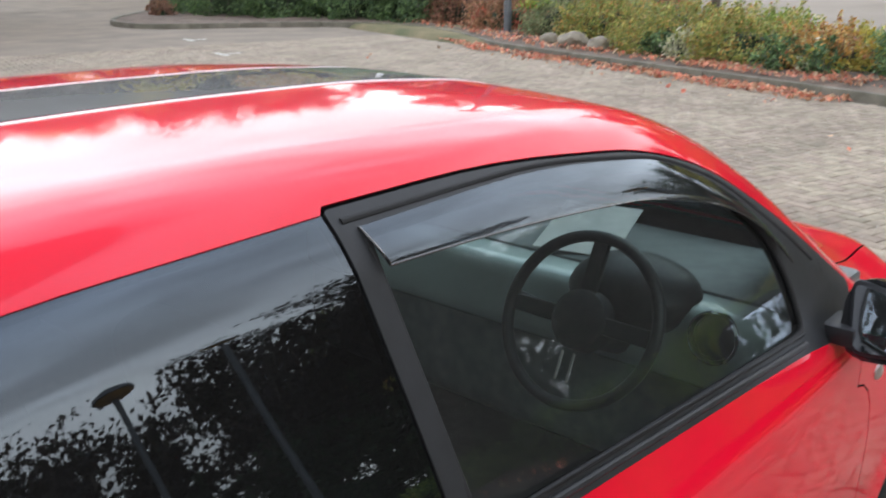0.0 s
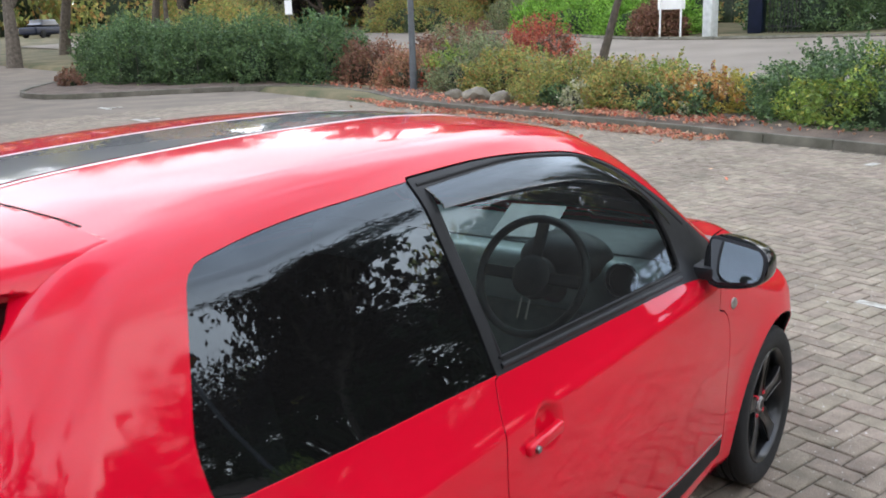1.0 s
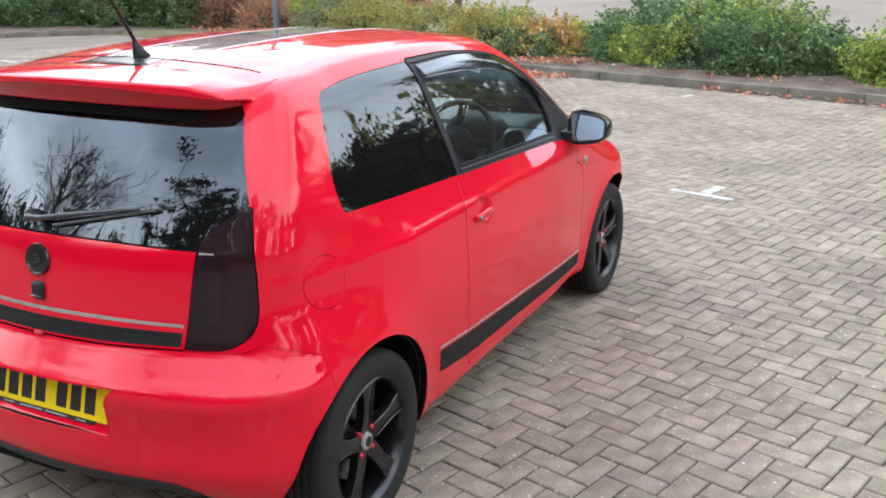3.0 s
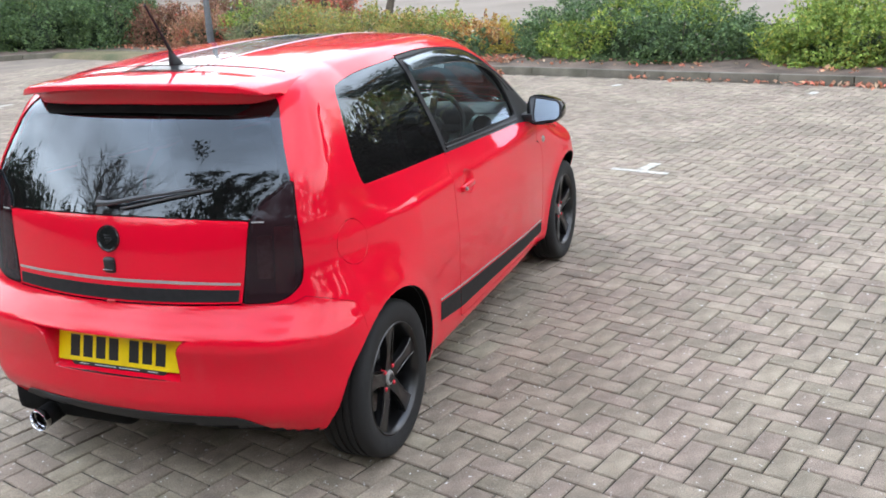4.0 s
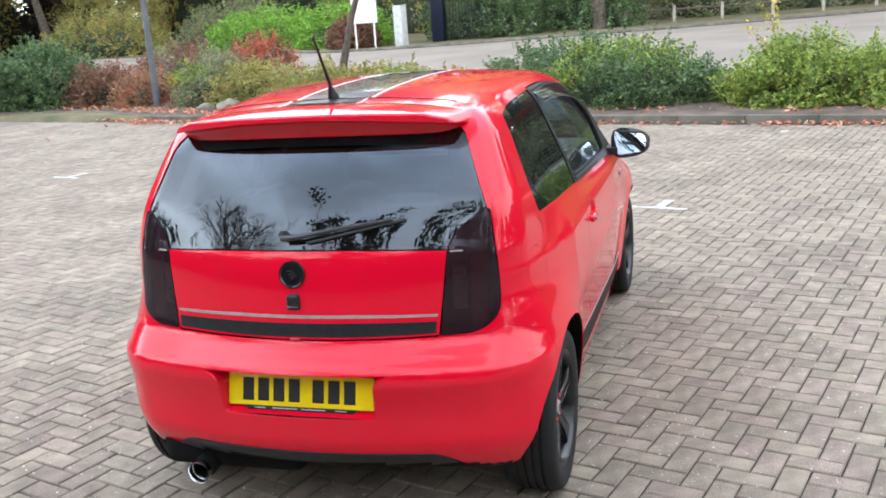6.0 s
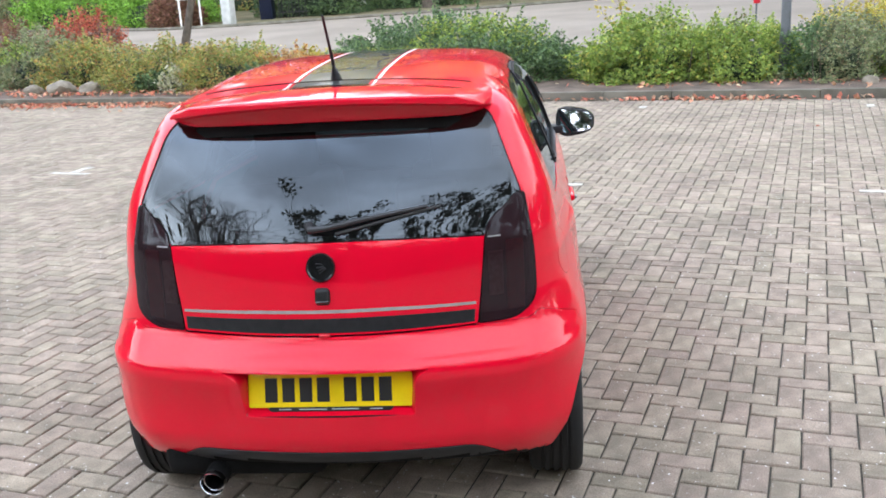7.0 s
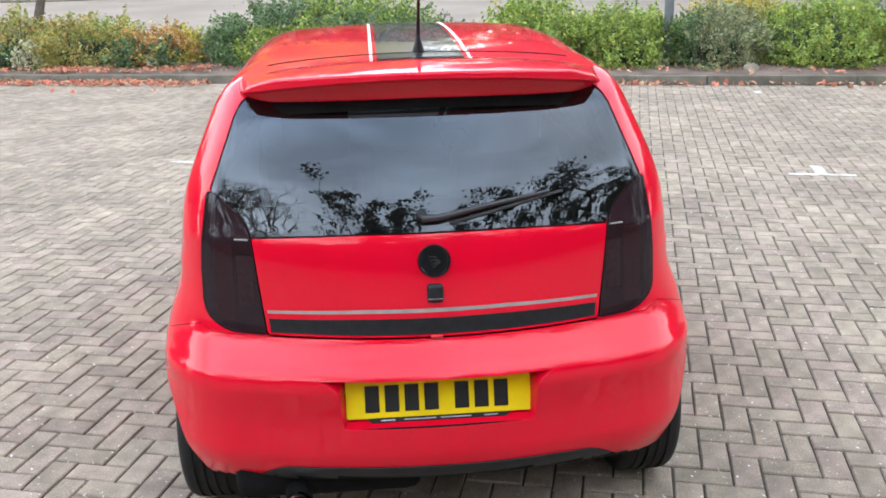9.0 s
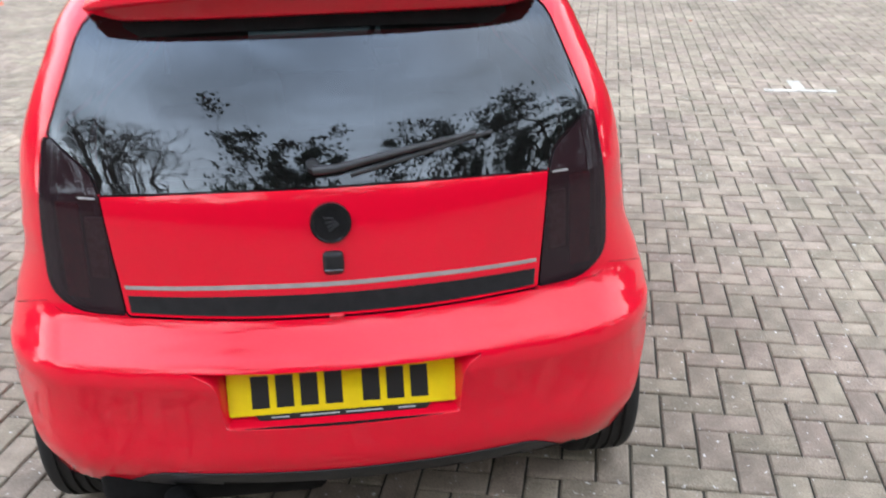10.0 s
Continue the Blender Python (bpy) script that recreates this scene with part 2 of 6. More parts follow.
grain = pt.nodes.new("ShaderNodeTexNoise")
grain.inputs["Scale"].default_value, grain.inputs["Detail"].default_value = 240, 4
pt.links.new(place.outputs["Position"], grain.inputs["Vector"])
coarse = pt.nodes.new("ShaderNodeMapRange")
coarse.inputs["From Min"].default_value, coarse.inputs["From Max"].default_value, coarse.inputs["To Min"].default_value, coarse.inputs["To Max"].default_value = 0.3, 0.7, 0.68, 1.30
pt.links.new(grain.outputs["Fac"], coarse.inputs["Value"])
gritty = pt.nodes.new("ShaderNodeHueSaturation")
pt.links.new(coarse.outputs[0], gritty.inputs["Value"])
pt.links.new(shade.outputs[0], gritty.inputs["Color"])
specks = pt.nodes.new("ShaderNodeMix")
specks.data_type = "RGBA"
specks.inputs["B"].default_value = (0.62, 0.60, 0.56, 1)
pt.links.new(chalk.outputs[0], specks.inputs["Factor"])
pt.links.new(gritty.outputs[0], specks.inputs["A"])
pt.links.new(specks.outputs["Result"], shell.inputs["Base Color"])
FAR_PAVER = material("far_paving", (0.235, 0.195, 0.152), (0.165, 0.137, 0.108), scale=1.4, rough=0.8, rough2=0.95, fine=40, bump=0.2, spec=0.3)
JOINT = material("joint_sand", (0.060, 0.053, 0.040), (0.030, 0.029, 0.021), scale=12, rough=0.95, fine=300, bump=0.3)
KERB = material("kerb_concrete", (0.165, 0.150, 0.118), (0.085, 0.080, 0.058), scale=3.5, rough=0.9, fine=90, bump=0.3, each=0.06)
SOIL = material("bed_soil", (0.17, 0.125, 0.095), (0.075, 0.055, 0.042), scale=3, rough=0.95, fine=60, bump=0.8)
TARMAC = material("worn_tarmac", (0.29, 0.25, 0.205), (0.22, 0.19, 0.155), scale=0.5, rough=0.85, fine=50, bump=0.15, spec=0.3)
VERGE = material("leafy_verge", (0.20, 0.155, 0.085), (0.07, 0.08, 0.032), scale=0.9, rough=0.95, fine=25, bump=0.6)
STONE = material("boulder_stone", (0.26, 0.225, 0.17), (0.14, 0.12, 0.09), scale=6, rough=0.85, fine=60, bump=0.6)
BARK = material("bark", (0.14, 0.115, 0.09), (0.06, 0.05, 0.04), scale=9, rough=0.95, fine=60, bump=0.8)
POST_GREY = material("post_grey", (0.115, 0.125, 0.135), (0.08, 0.088, 0.095), scale=8, rough=0.5, fine=90)
POST_BLACK = material("post_black", (0.03, 0.03, 0.032), (0.02, 0.02, 0.022), scale=8, rough=0.5)
PANEL_WHITE = material("sign_white", (0.80, 0.80, 0.78), (0.72, 0.72, 0.70), scale=4, rough=0.45)
CABINET = material("cabinet_grey", (0.55, 0.57, 0.56), (0.40, 0.42, 0.41), scale=5, rough=0.55)
FENCE_WOOD = material("pale_fence", (0.45, 0.42, 0.36), (0.28, 0.26, 0.22), scale=6, rough=0.8)
NAVY = material("navy_paint", (0.010, 0.014, 0.032), (0.008, 0.011, 0.024), scale=4, rough=0.3, spec=0.25)
LAMP_GLOW = material("lamp_amber", (0.65, 0.36, 0.10), (0.5, 0.26, 0.07), scale=8, rough=0.35)
G_DARK = leaf_material("dark_leaves", [(0.044, 0.080, 0.035), (0.082, 0.138, 0.054), (0.119, 0.192, 0.070), (0.068, 0.112, 0.067), (0.178, 0.256, 0.096)])
G_LIGHT = leaf_material("light_leaves", [(0.104, 0.167, 0.039), (0.176, 0.261, 0.056), (0.256, 0.334, 0.070), (0.136, 0.203, 0.056), (0.416, 0.392, 0.084)])
G_LIME = leaf_material("lime_leaves", [(0.120, 0.253, 0.036), (0.180, 0.345, 0.054), (0.240, 0.414, 0.066), (0.096, 0.196, 0.036)])
G_MIX = leaf_material("autumn_mixed_leaves", [(0.120, 0.173, 0.050), (0.224, 0.270, 0.077), (0.352, 0.300, 0.084), (0.160, 0.210, 0.070), (0.400, 0.210, 0.077), (0.208, 0.255, 0.084)])
G_GREY = leaf_material("grey_green_leaves", [(0.111, 0.144, 0.075), (0.178, 0.224, 0.112), (0.255, 0.272, 0.135), (0.136, 0.160, 0.090), (0.289, 0.224, 0.135)])
G_YELLOW = leaf_material("yellow_leaves", [(0.38, 0.34, 0.06), (0.44, 0.40, 0.10), (0.38, 0.26, 0.055), (0.28, 0.30, 0.07)])
G_ORANGE = leaf_material("orange_leaves", [(0.40, 0.20, 0.050), (0.45, 0.27, 0.08), (0.30, 0.12, 0.06), (0.22, 0.16, 0.05), (0.5, 0.42, 0.22)])
G_RED = leaf_material("red_leaves", [(0.34, 0.07, 0.045), (0.42, 0.12, 0.07), (0.24, 0.06, 0.045), (0.36, 0.16, 0.09)])
G_BROWN = leaf_material("brown_leaves", [(0.180, 0.083, 0.058), (0.255, 0.128, 0.085), (0.128, 0.068, 0.047), (0.195, 0.135, 0.065)])
G_PINK = leaf_material("pink_brown_leaves", [(0.360, 0.156, 0.110), (0.288, 0.156, 0.094), (0.216, 0.156, 0.072), (0.408, 0.216, 0.143)])
# darkened leaf green: inner shade of shrubs, and backlit far trees and hedges
G_SHADE = leaf_material("shaded_green_leaves", [(0.020, 0.036, 0.018), (0.034, 0.056, 0.026), (0.046, 0.075, 0.032)], light=1.0)
G_PINE = leaf_material("pine_needles", [(0.014, 0.026, 0.016), (0.022, 0.038, 0.020), (0.030, 0.048, 0.024)], light=1.0)
G_PURPLE = leaf_material("purple_leaves", [(0.028, 0.020, 0.018), (0.040, 0.026, 0.022), (0.030, 0.032, 0.018)], light=1.0)
LITTER = leaf_material("fallen_leaves", [(0.50, 0.12, 0.08), (0.58, 0.21, 0.13), (0.36, 0.10, 0.07), (0.55, 0.28, 0.17), (0.26, 0.11, 0.06), (0.60, 0.38, 0.26)], 0.7)

# ---- car body surface: x forward, y to the car's left, z up; rear axle near x = 0 ----
def curve(*pts, even=False):
    """A smooth function through (x, y) pairs: with no overshoot, or evenly bent."""
    xs = np.array([p[0] for p in pts], float)
    ys = np.array([p[1] for p in pts], float)
    d = np.diff(ys) / np.diff(xs)
    m = np.zeros(len(xs))
    m[0], m[-1] = d[0], d[-1]
    for i in range(1, len(xs) - 1):
        a, b = xs[i] - xs[i - 1], xs[i + 1] - xs[i]
        m[i] = (b * d[i - 1] + a * d[i]) / (a + b) if even else 0 if d[i - 1] * d[i] <= 0 else 2 * d[i - 1] * d[i] / (d[i - 1] + d[i])

    def f(x):
        x = np.clip(np.asarray(x, float), xs[0], xs[-1])
        i = np.clip(np.searchsorted(xs, x) - 1, 0, len(xs) - 2)
        h = xs[i + 1] - xs[i]
        t = (x - xs[i]) / h
        return ((1 + 2 * t) * (1 - t) ** 2 * ys[i] + t * (1 - t) ** 2 * h * m[i]
                + t * t * (3 - 2 * t) * ys[i + 1] + t * t * (t - 1) * h * m[i + 1])
    return f


HUB_R, HUB_F, HUB_Z, HUB_Y = -0.035, 2.385, 0.29, 0.745
roof_line = curve((-0.7, 1.27), (-0.3, 1.405), (0.0, 1.444), (0.4, 1.460), (0.8, 1.460), (1.15, 1.446), (1.4, 1.414),
                  (1.62, 1.335), (1.9, 1.17), (2.12, 1.045), (2.3, 0.98), (2.6, 0.915), (2.85, 0.82), (3.05, 0.68), even=True)
rear_line = curve((0.1, -0.40), (0.26, -0.538), (0.345, -0.596), (0.385, -0.606), (0.46, -0.607), (0.54, -0.617), (0.59, -0.627), (0.617, -0.624), (0.66, -0.592),
                  (0.715, -0.552), (0.75, -0.545), (0.92, -0.522), (0.985, -0.5085), (1.0, -0.502), (1.05, -0.4787), (1.1, -0.4534), (1.15, -0.4261), (1.2, -0.3968), (1.25, -0.3654), (1.3, -0.3320), (1.38, -0.2743), (1.5, -0.18))
rear_bow = curve((0.2, 0.24), (0.6, 0.26), (0.75, 0.32), (1.0, 0.30), (1.15, 0.26), (1.4, 0.27))
side_line = curve((0.1, 0.71), (0.22, 0.762), (0.34, 0.785), (0.5, 0.803), (0.66, 0.814), (0.80, 0.806), (0.885, 0.796), (0.91, 0.783),
                  (0.99, 0.746), (1.1, 0.706), (1.25, 0.644), (1.385, 0.586), (1.5, 0.53))
plan_line = curve((-0.7, 0.905), (-0.45, 0.957), (-0.2, 0.993), (0.1, 1.003), (0.5, 1.0), (1.5, 1.0), (2.0, 0.985), (2.4, 0.985), (2.7, 0.955), (3.05, 0.86))
front_line = curve((0.1, 2.80), (0.25, 2.94), (0.45, 2.965), (0.65, 2.94), (0.85, 2.86), (1.0, 2.75))
corner = curve((0.2, 0.15), (0.55, 0.17), (0.78, 0.12), (1.0, 0.10), (1.35, 0.09), (1.5, 0.07))


def rounded(a, b, r):
    """The part inside both a and b, with the edge between them rounded to the radius r."""
    return np.minimum(np.maximum(a, b), -r) + np.hypot(np.maximum(a + r, 0), np.maximum(b + r, 0))


def body_f(p):
    """Negative inside the car's painted body, positive outside it."""
    x, y, z = p[..., 0], p[..., 1], p[..., 2]
    ay = np.abs(y)
    crown = (0.12 - 0.055 * np.clip((x + 0.1) / 0.5, 0, 1)) * ay ** 2 + 0.10 * ay ** 4
    slope = (roof_line(x + 0.01) - roof_line(x - 0.01)) / 0.02
    top = (z - roof_line(x) + crown) / np.sqrt(1 + slope ** 2)
    waist = 0.066 * np.exp(-((z - 0.85) / 0.14) ** 2) * np.clip((0.25 - x) / 0.45, 0, 1.3)
    width = side_line(z) * (plan_line(x) - waist)
    for hub in (HUB_R, HUB_F):
        away = np.hypot(x - hub, z - HUB_Z)
        width = width + 0.014 * np.exp(-((away - 0.33) / 0.06) ** 2)
    dish = ((x - 0.775) / 0.046) ** 2 + ((z - 0.852) / 0.040) ** 2
    width = width - 0.024 * np.exp(-dish ** 2.0)
    side = ay - width
    lean = (rear_line(z + 0.01) - rear_line(z - 0.01)) / 0.02
    rear = (rear_line(z) + rear_bow(z) * ay ** 2 - x) / np.sqrt(1 + lean ** 2)
    front = x - front_line(z) + 0.42 * ay ** 2
    low = 0.2 + 0.065 * np.clip((-x - 0.2) / 0.35, 0, 1) - z
    edge_z = roof_line(x) - 0.25 * (0.12 - 0.055 * np.clip((x + 0.1) / 0.5, 0, 1)) - 0.00625
    rail = (ay - 0.50) * 0.50 + (z - edge_z) * 0.866 - 0.03 * np.clip((0.15 - x) / 0.3, 0, 1)
    f = rounded(rounded(top, rail, 0.02), side, 0.05)
    f = rounded(f, rear, corner(z))
    f = rounded(f, front, 0.14)
    return rounded(f, low, 0.03)


def body_n(p, e=0.002):
    """The outward direction of the body's surface."""
    g = np.stack([body_f(p + d) - body_f(p - d) for d in np.eye(3) * e], -1)
    return g / np.maximum(np.linalg.norm(g, axis=-1, keepdims=True), 1e-9)


def settle(p, steps=6):
    """Moves points onto the body's surface."""
    for _ in range(steps):
        g = np.stack([body_f(p + d) - body_f(p - d) for d in np.eye(3) * 0.002], -1) / 0.004
        p = p - g * (body_f(p) / np.maximum((g * g).sum(-1), 0.2))[..., None]
    return p


def skin(step, lo, hi, f=body_f):
    """Points and quads of the surface f = 0, from a lattice of that step."""
    ax = [np.arange(a, b + step, step) for a, b in zip(lo, hi)]
    grid = np.stack(np.meshgrid(*ax, indexing="ij"), -1)
    inside = f(grid) < 0
    cells = np.zeros([n - 1 for n in inside.shape], int)
    for i in (0, 1):
        for j in (0, 1):
            for k in (0, 1):
                cells += inside[i:i + cells.shape[0], j:j + cells.shape[1], k:k + cells.shape[2]]
    active = (cells > 0) & (cells < 8)
    index = -np.ones(cells.shape, int)
    index[active] = np.arange(active.sum())
    points = grid[:-1, :-1, :-1][active] + step / 2
    quads = []
    for a in range(3):
        b, c = (a + 1) % 3, (a + 2) % 3
        n = np.array(inside.shape)
        s0, s1 = [slice(1, m - 1) for m in n], [slice(1, m - 1) for m in n]
        s0[a], s1[a] = slice(0, n[a] - 1), slice(1, n[a])
        one, two = inside[tuple(s0)], inside[tuple(s1)]
        at = np.argwhere(one != two)
        flip = one[one != two]
        at[:, b] += 1
        at[:, c] += 1
        eb, ec = np.eye(3, dtype=int)[b], np.eye(3, dtype=int)[c]
        q = np.stack([index[tuple((at - o).T)] for o in (0 * eb, eb, eb + ec, ec)], 1)
        q[~flip] = q[~flip][:, ::-1]
        quads.append(q)
    return points, np.concatenate(quads)

# ---- building helpers ----
def part(name, bm, surface, parent, label="", flat=False):
    """Links a bmesh as one mesh object under a thing or a part."""
    me = bpy.data.meshes.new(name)
    bmesh.ops.recalc_face_normals(bm, faces=bm.faces)
    bm.to_mesh(me)
    bm.free()
    if flat:
        me.polygons.foreach_set("use_smooth", [False] * len(me.polygons))
    else:
        me.polygons.foreach_set("use_smooth", [True] * len(me.polygons))
        me.set_sharp_from_angle(angle=radians(38))
    me.materials.append(surface)
    ob = new(name, me)
    ob.parent = parent
    return tagged(ob, label)


def block(lo, hi, bevel=0.0, steps=2, bm=None, turn=None):
    """A box between two corners with rounded edges."""
    own = bmesh.new()
    bmesh.ops.create_cube(own, size=1)
    for v in own.verts:
        v.co = Vector([(a + b) / 2 + c * (b - a) for a, b, c in zip(lo, hi, v.co)])
    if bevel:
        bmesh.ops.bevel(own, geom=own.edges[:], offset=bevel, segments=steps, affect="EDGES", profile=0.6)
    if turn is not None:
        bmesh.ops.transform(own, matrix=turn, verts=own.verts)
    if bm is None:
        return own
    me = bpy.data.meshes.new("tmp")
    own.to_mesh(me)
    own.free()
    bm.from_mesh(me)
    bpy.data.meshes.remove(me)
    return bm


def lathe(profile, n=48, m=None, bm=None, close=False):
    """Turns (radius, along) pairs round the z axis, then moves the result by m."""
    bm = bm or bmesh.new()
    rings = []
    m = m or Matrix()
    for r, h in profile:
        if r < 1e-6:
            rings.append([bm.verts.new(m @ Vector((0, 0, h)))])
        else:
            rings.append([bm.verts.new(m @ Vector((r * math.cos(2 * math.pi * i / n), r * math.sin(2 * math.pi * i / n), h))) for i in range(n)])
    pairs = list(zip(rings, rings[1:])) + ([(rings[-1], rings[0])] if close else [])
    for a, b in pairs:
        for i in range(n):
            j = (i + 1) % n
            if len(a) == 1:
                bm.faces.new((a[0], b[i], b[j]))
            elif len(b) == 1:
                bm.faces.new((a[i], a[j], b[0]))
            else:
                bm.faces.new((a[i], a[j], b[j], b[i]))
    return bm


def tube(points, radii, n=10, bm=None, caps=True):
    """A round bar along points, with a radius at each."""
    bm = bm or bmesh.new()
    points = [Vector(p) for p in points]
    if not hasattr(radii, "__len__"):
        radii = [radii] * len(points)
    rings = []
    side = None
    for i, p in enumerate(points):
        way = (points[min(i + 1, len(points) - 1)] - points[max(i - 1, 0)]).normalized()
        if side is None:
            side = way.orthogonal().normalized()
        side = (side - way * side.dot(way)).normalized()
        up = way.cross(side)
        rings.append([bm.verts.new(p + radii[i] * (math.cos(2 * math.pi * k / n) * side + math.sin(2 * math.pi * k / n) * up)) for k in range(n)])
    for a, b in zip(rings, rings[1:]):
        for k in range(n):
            bm.faces.new((a[k], a[(k + 1) % n], b[(k + 1) % n], b[k]))
    if caps:
        bm.faces.new(rings[0][::-1])
        bm.faces.new(rings[-1])
    return bm


def prism(outline, depth, m=None, bevel=0.0, bm=None):
    """A flat outline in x and y, made depth thick along -z, then moved by m."""
    own = bmesh.new()
    top = [own.verts.new((x, y, 0)) for x, y in outline]
    low = [own.verts.new((x, y, -depth)) for x, y in outline]
    face = own.faces.new(top)
    own.faces.new(low[::-1])
    for i in range(len(top)):
        j = (i + 1) % len(top)
        own.faces.new((top[i], low[i], low[j], top[j]))
    bmesh.ops.recalc_face_normals(own, faces=own.faces)
    if bevel:
        bmesh.ops.bevel(own, geom=list(face.edges), offset=bevel, segments=2, affect="EDGES", profile=0.6)
    if m is not None:
        bmesh.ops.transform(own, matrix=m, verts=own.verts)
    if bm is None:
        return own
    me = bpy.data.meshes.new("tmp")
    own.to_mesh(me)
    own.free()
    bm.from_mesh(me)
    bpy.data.meshes.remove(me)
    return bm


def soft_outline(corners, n=5):
    """An outline whose corners (x, y, radius) are rounded."""
    out = []
    k = len(corners)
    for i, (x, y, r) in enumerate(corners):
        p = np.array((x, y))
        a, b = np.array(corners[i - 1][:2]) - p, np.array(corners[(i + 1) % k][:2]) - p
        la, lb = np.linalg.norm(a), np.linalg.norm(b)
        d = min(r, la * 0.49, lb * 0.49)
        if d < 1e-4:
            out.append(tuple(p))
            continue
        one, two = p + a / la * d, p + b / lb * d
        for t in np.linspace(0, 1, n):
            q = (1 - t) ** 2 * one + 2 * t * (1 - t) * p + t * t * two
            out.append(tuple(q))
    return out


def grown(outline, d):
    """The outline pushed outwards by d."""
    p = np.array(outline)
    area = 0.5 * np.sum(p[:, 0] * np.roll(p[:, 1], -1) - np.roll(p[:, 0], -1) * p[:, 1])
    out = []
    for i in range(len(p)):
        a, b = p[i] - p[i - 1], p[(i + 1) % len(p)] - p[i]
        na, nb = np.array((a[1], -a[0])) / max(np.linalg.norm(a), 1e-9), np.array((b[1], -b[0])) / max(np.linalg.norm(b), 1e-9)
        n = na + nb
        n = n / max(np.linalg.norm(n), 1e-6) / max(0.5, math.sqrt(max(0.0, (1 + na @ nb) / 2)))
        out.append(tuple(p[i] + n * d * (1 if area > 0 else -1)))
    return out


def within(outline, x, y):
    """Which of the points lie inside the outline."""
    p = np.array(outline)
    q = np.roll(p, -1, axis=0)
    inside = np.zeros(len(x), bool)
    for (x0, y0), (x1, y1) in zip(p, q):
        if y0 != y1:
            inside ^= ((y0 > y) != (y1 > y)) & (x < (x1 - x0) * (y - y0) / (y1 - y0) + x0)
    return inside


# ---- the small red hatchback: outlines of its panels, windows and lamps ----
VIEW = {"side": (0, 2, 1), "rear": (1, 2, 0), "top": (0, 1, 2)}
QUARTER = soft_outline([(0.022, 1.352, 0.05), (0.25, 1.378, 0.15), (0.6150, 1.387, 0.003), (0.6580, 0.993, 0.003), (-0.058, 1.026, 0.025), (-0.070, 1.115, 0.05)])
FRAME = soft_outline([(0.6125, 1.390, 0.01), (0.93, 1.392, 0.2), (1.275, 1.357, 0.1), (1.45, 1.303, 0.08), (1.61, 1.205, 0.08), (1.75, 1.105, 0.05), (1.895, 1.005, 0.01), (1.79, 0.925, 0.03), (1.60, 0.950, 0.08), (0.6545, 0.990, 0.004)])
PANE = soft_outline([(0.652, 1.358, 0.012), (0.93, 1.362, 0.1), (1.254, 1.338, 0.1), (1.420, 1.281, 0.08), (1.565, 1.172, 0.07), (1.606, 1.06, 0.05), (1.612, 0.988, 0.03), (1.57, 0.984, 0.03), (0.690, 1.016, 0.008)])
DOOR = [p for p in FRAME if p[1] > 0.998 or p[0] > 1.85] + soft_outline([(1.905, 0.80, 0.1), (1.89, 0.60, 0.1), (1.955, 0.33, 0.03), (1.945, 0.262, 0.03), (0.68, 0.262, 0.03), (0.632, 0.411, 0.1), (0.603, 0.606, 0.1), (0.600, 0.80, 0.1), (0.616, 0.90, 0.05), (0.652, 0.988, 0.01)])
FLAP = [(-0.195 + 0.08 * math.cos(a), 0.865 + 0.075 * math.sin(a)) for a in np.linspace(0, 2 * math.pi, 29)[:-1]]
LENS = soft_outline([(0.501, 0.988, 0.02), (0.518, 1.034, 0.06), (0.572, 1.076, 0.06), (0.602, 1.104, 0.01), (0.622, 1.102, 0.01), (0.650, 0.93, 0.1), (0.652, 0.770, 0.06), (0.590, 0.724, 0.07), (0.473, 0.722, 0.008)])
HATCH = soft_outline([(0.50, 0.987, 0.01), (0.22, 1.000, 0.2), (-0.22, 1.000, 0.2), (-0.50, 0.987, 0.01), (-0.468, 0.722, 0.01), (-0.2, 0.719, 0.1), (0.2, 0.719, 0.1), (0.468, 0.722, 0.01)])
SCREEN = soft_outline([(0.520, 1.36, 0.06), (0.580, 1.20, 0.2), (0.615, 1.108, 0.01), (0.582, 1.072, 0.06), (0.526, 1.028, 0.06), (0.503, 0.990, 0.01), (0.22, 1.005, 0.2), (-0.22, 1.005, 0.2), (-0.503, 0.990, 0.01), (-0.526, 1.028, 0.06), (-0.582, 1.072, 0.06), (-0.615, 1.108, 0.01), (-0.580, 1.20, 0.2), (-0.520, 1.36, 0.06)])
BUMPER = [(-0.9, 0.716), (-0.43, 0.716), (-0.40, 0.735), (-0.276, 0.682), (-0.262, 0.56), (-0.30, 0.20), (-0.30, 0.0), (-0.9, 0.0)]
VALANCE = soft_outline([(0.55, 0.272, 0.01), (0.455, 0.342, 0.04), (-0.455, 0.342, 0.04), (-0.55, 0.272, 0.01), (-0.56, 0.1, 0.0), (0.56, 0.1, 0.0)])
NICHE = soft_outline([(0.330, 0.619, 0.008), (-0.318, 0.619, 0.008), (-0.276, 0.592, 0.03), (-0.268, 0.466, 0.012), (0.268, 0.466, 0.012), (0.276, 0.592, 0.03)])
WINDSCREEN = soft_outline([(1.43, 0.48, 0.08), (1.43, -0.48, 0.08), (2.09, -0.60, 0.06), (2.09, 0.60, 0.06)])
BONNET = soft_outline([(2.13, 0.60, 0.03), (2.13, -0.60, 0.03), (2.76, -0.50, 0.1), (2.76, 0.50, 0.1)])
ARCHES = [[(hub + 0.347 * math.cos(a), 0.297 + 0.347 * math.sin(a)) for a in np.linspace(0, 2 * math.pi, 45)[:-1]] for hub in (HUB_R - 0.012, HUB_F)]
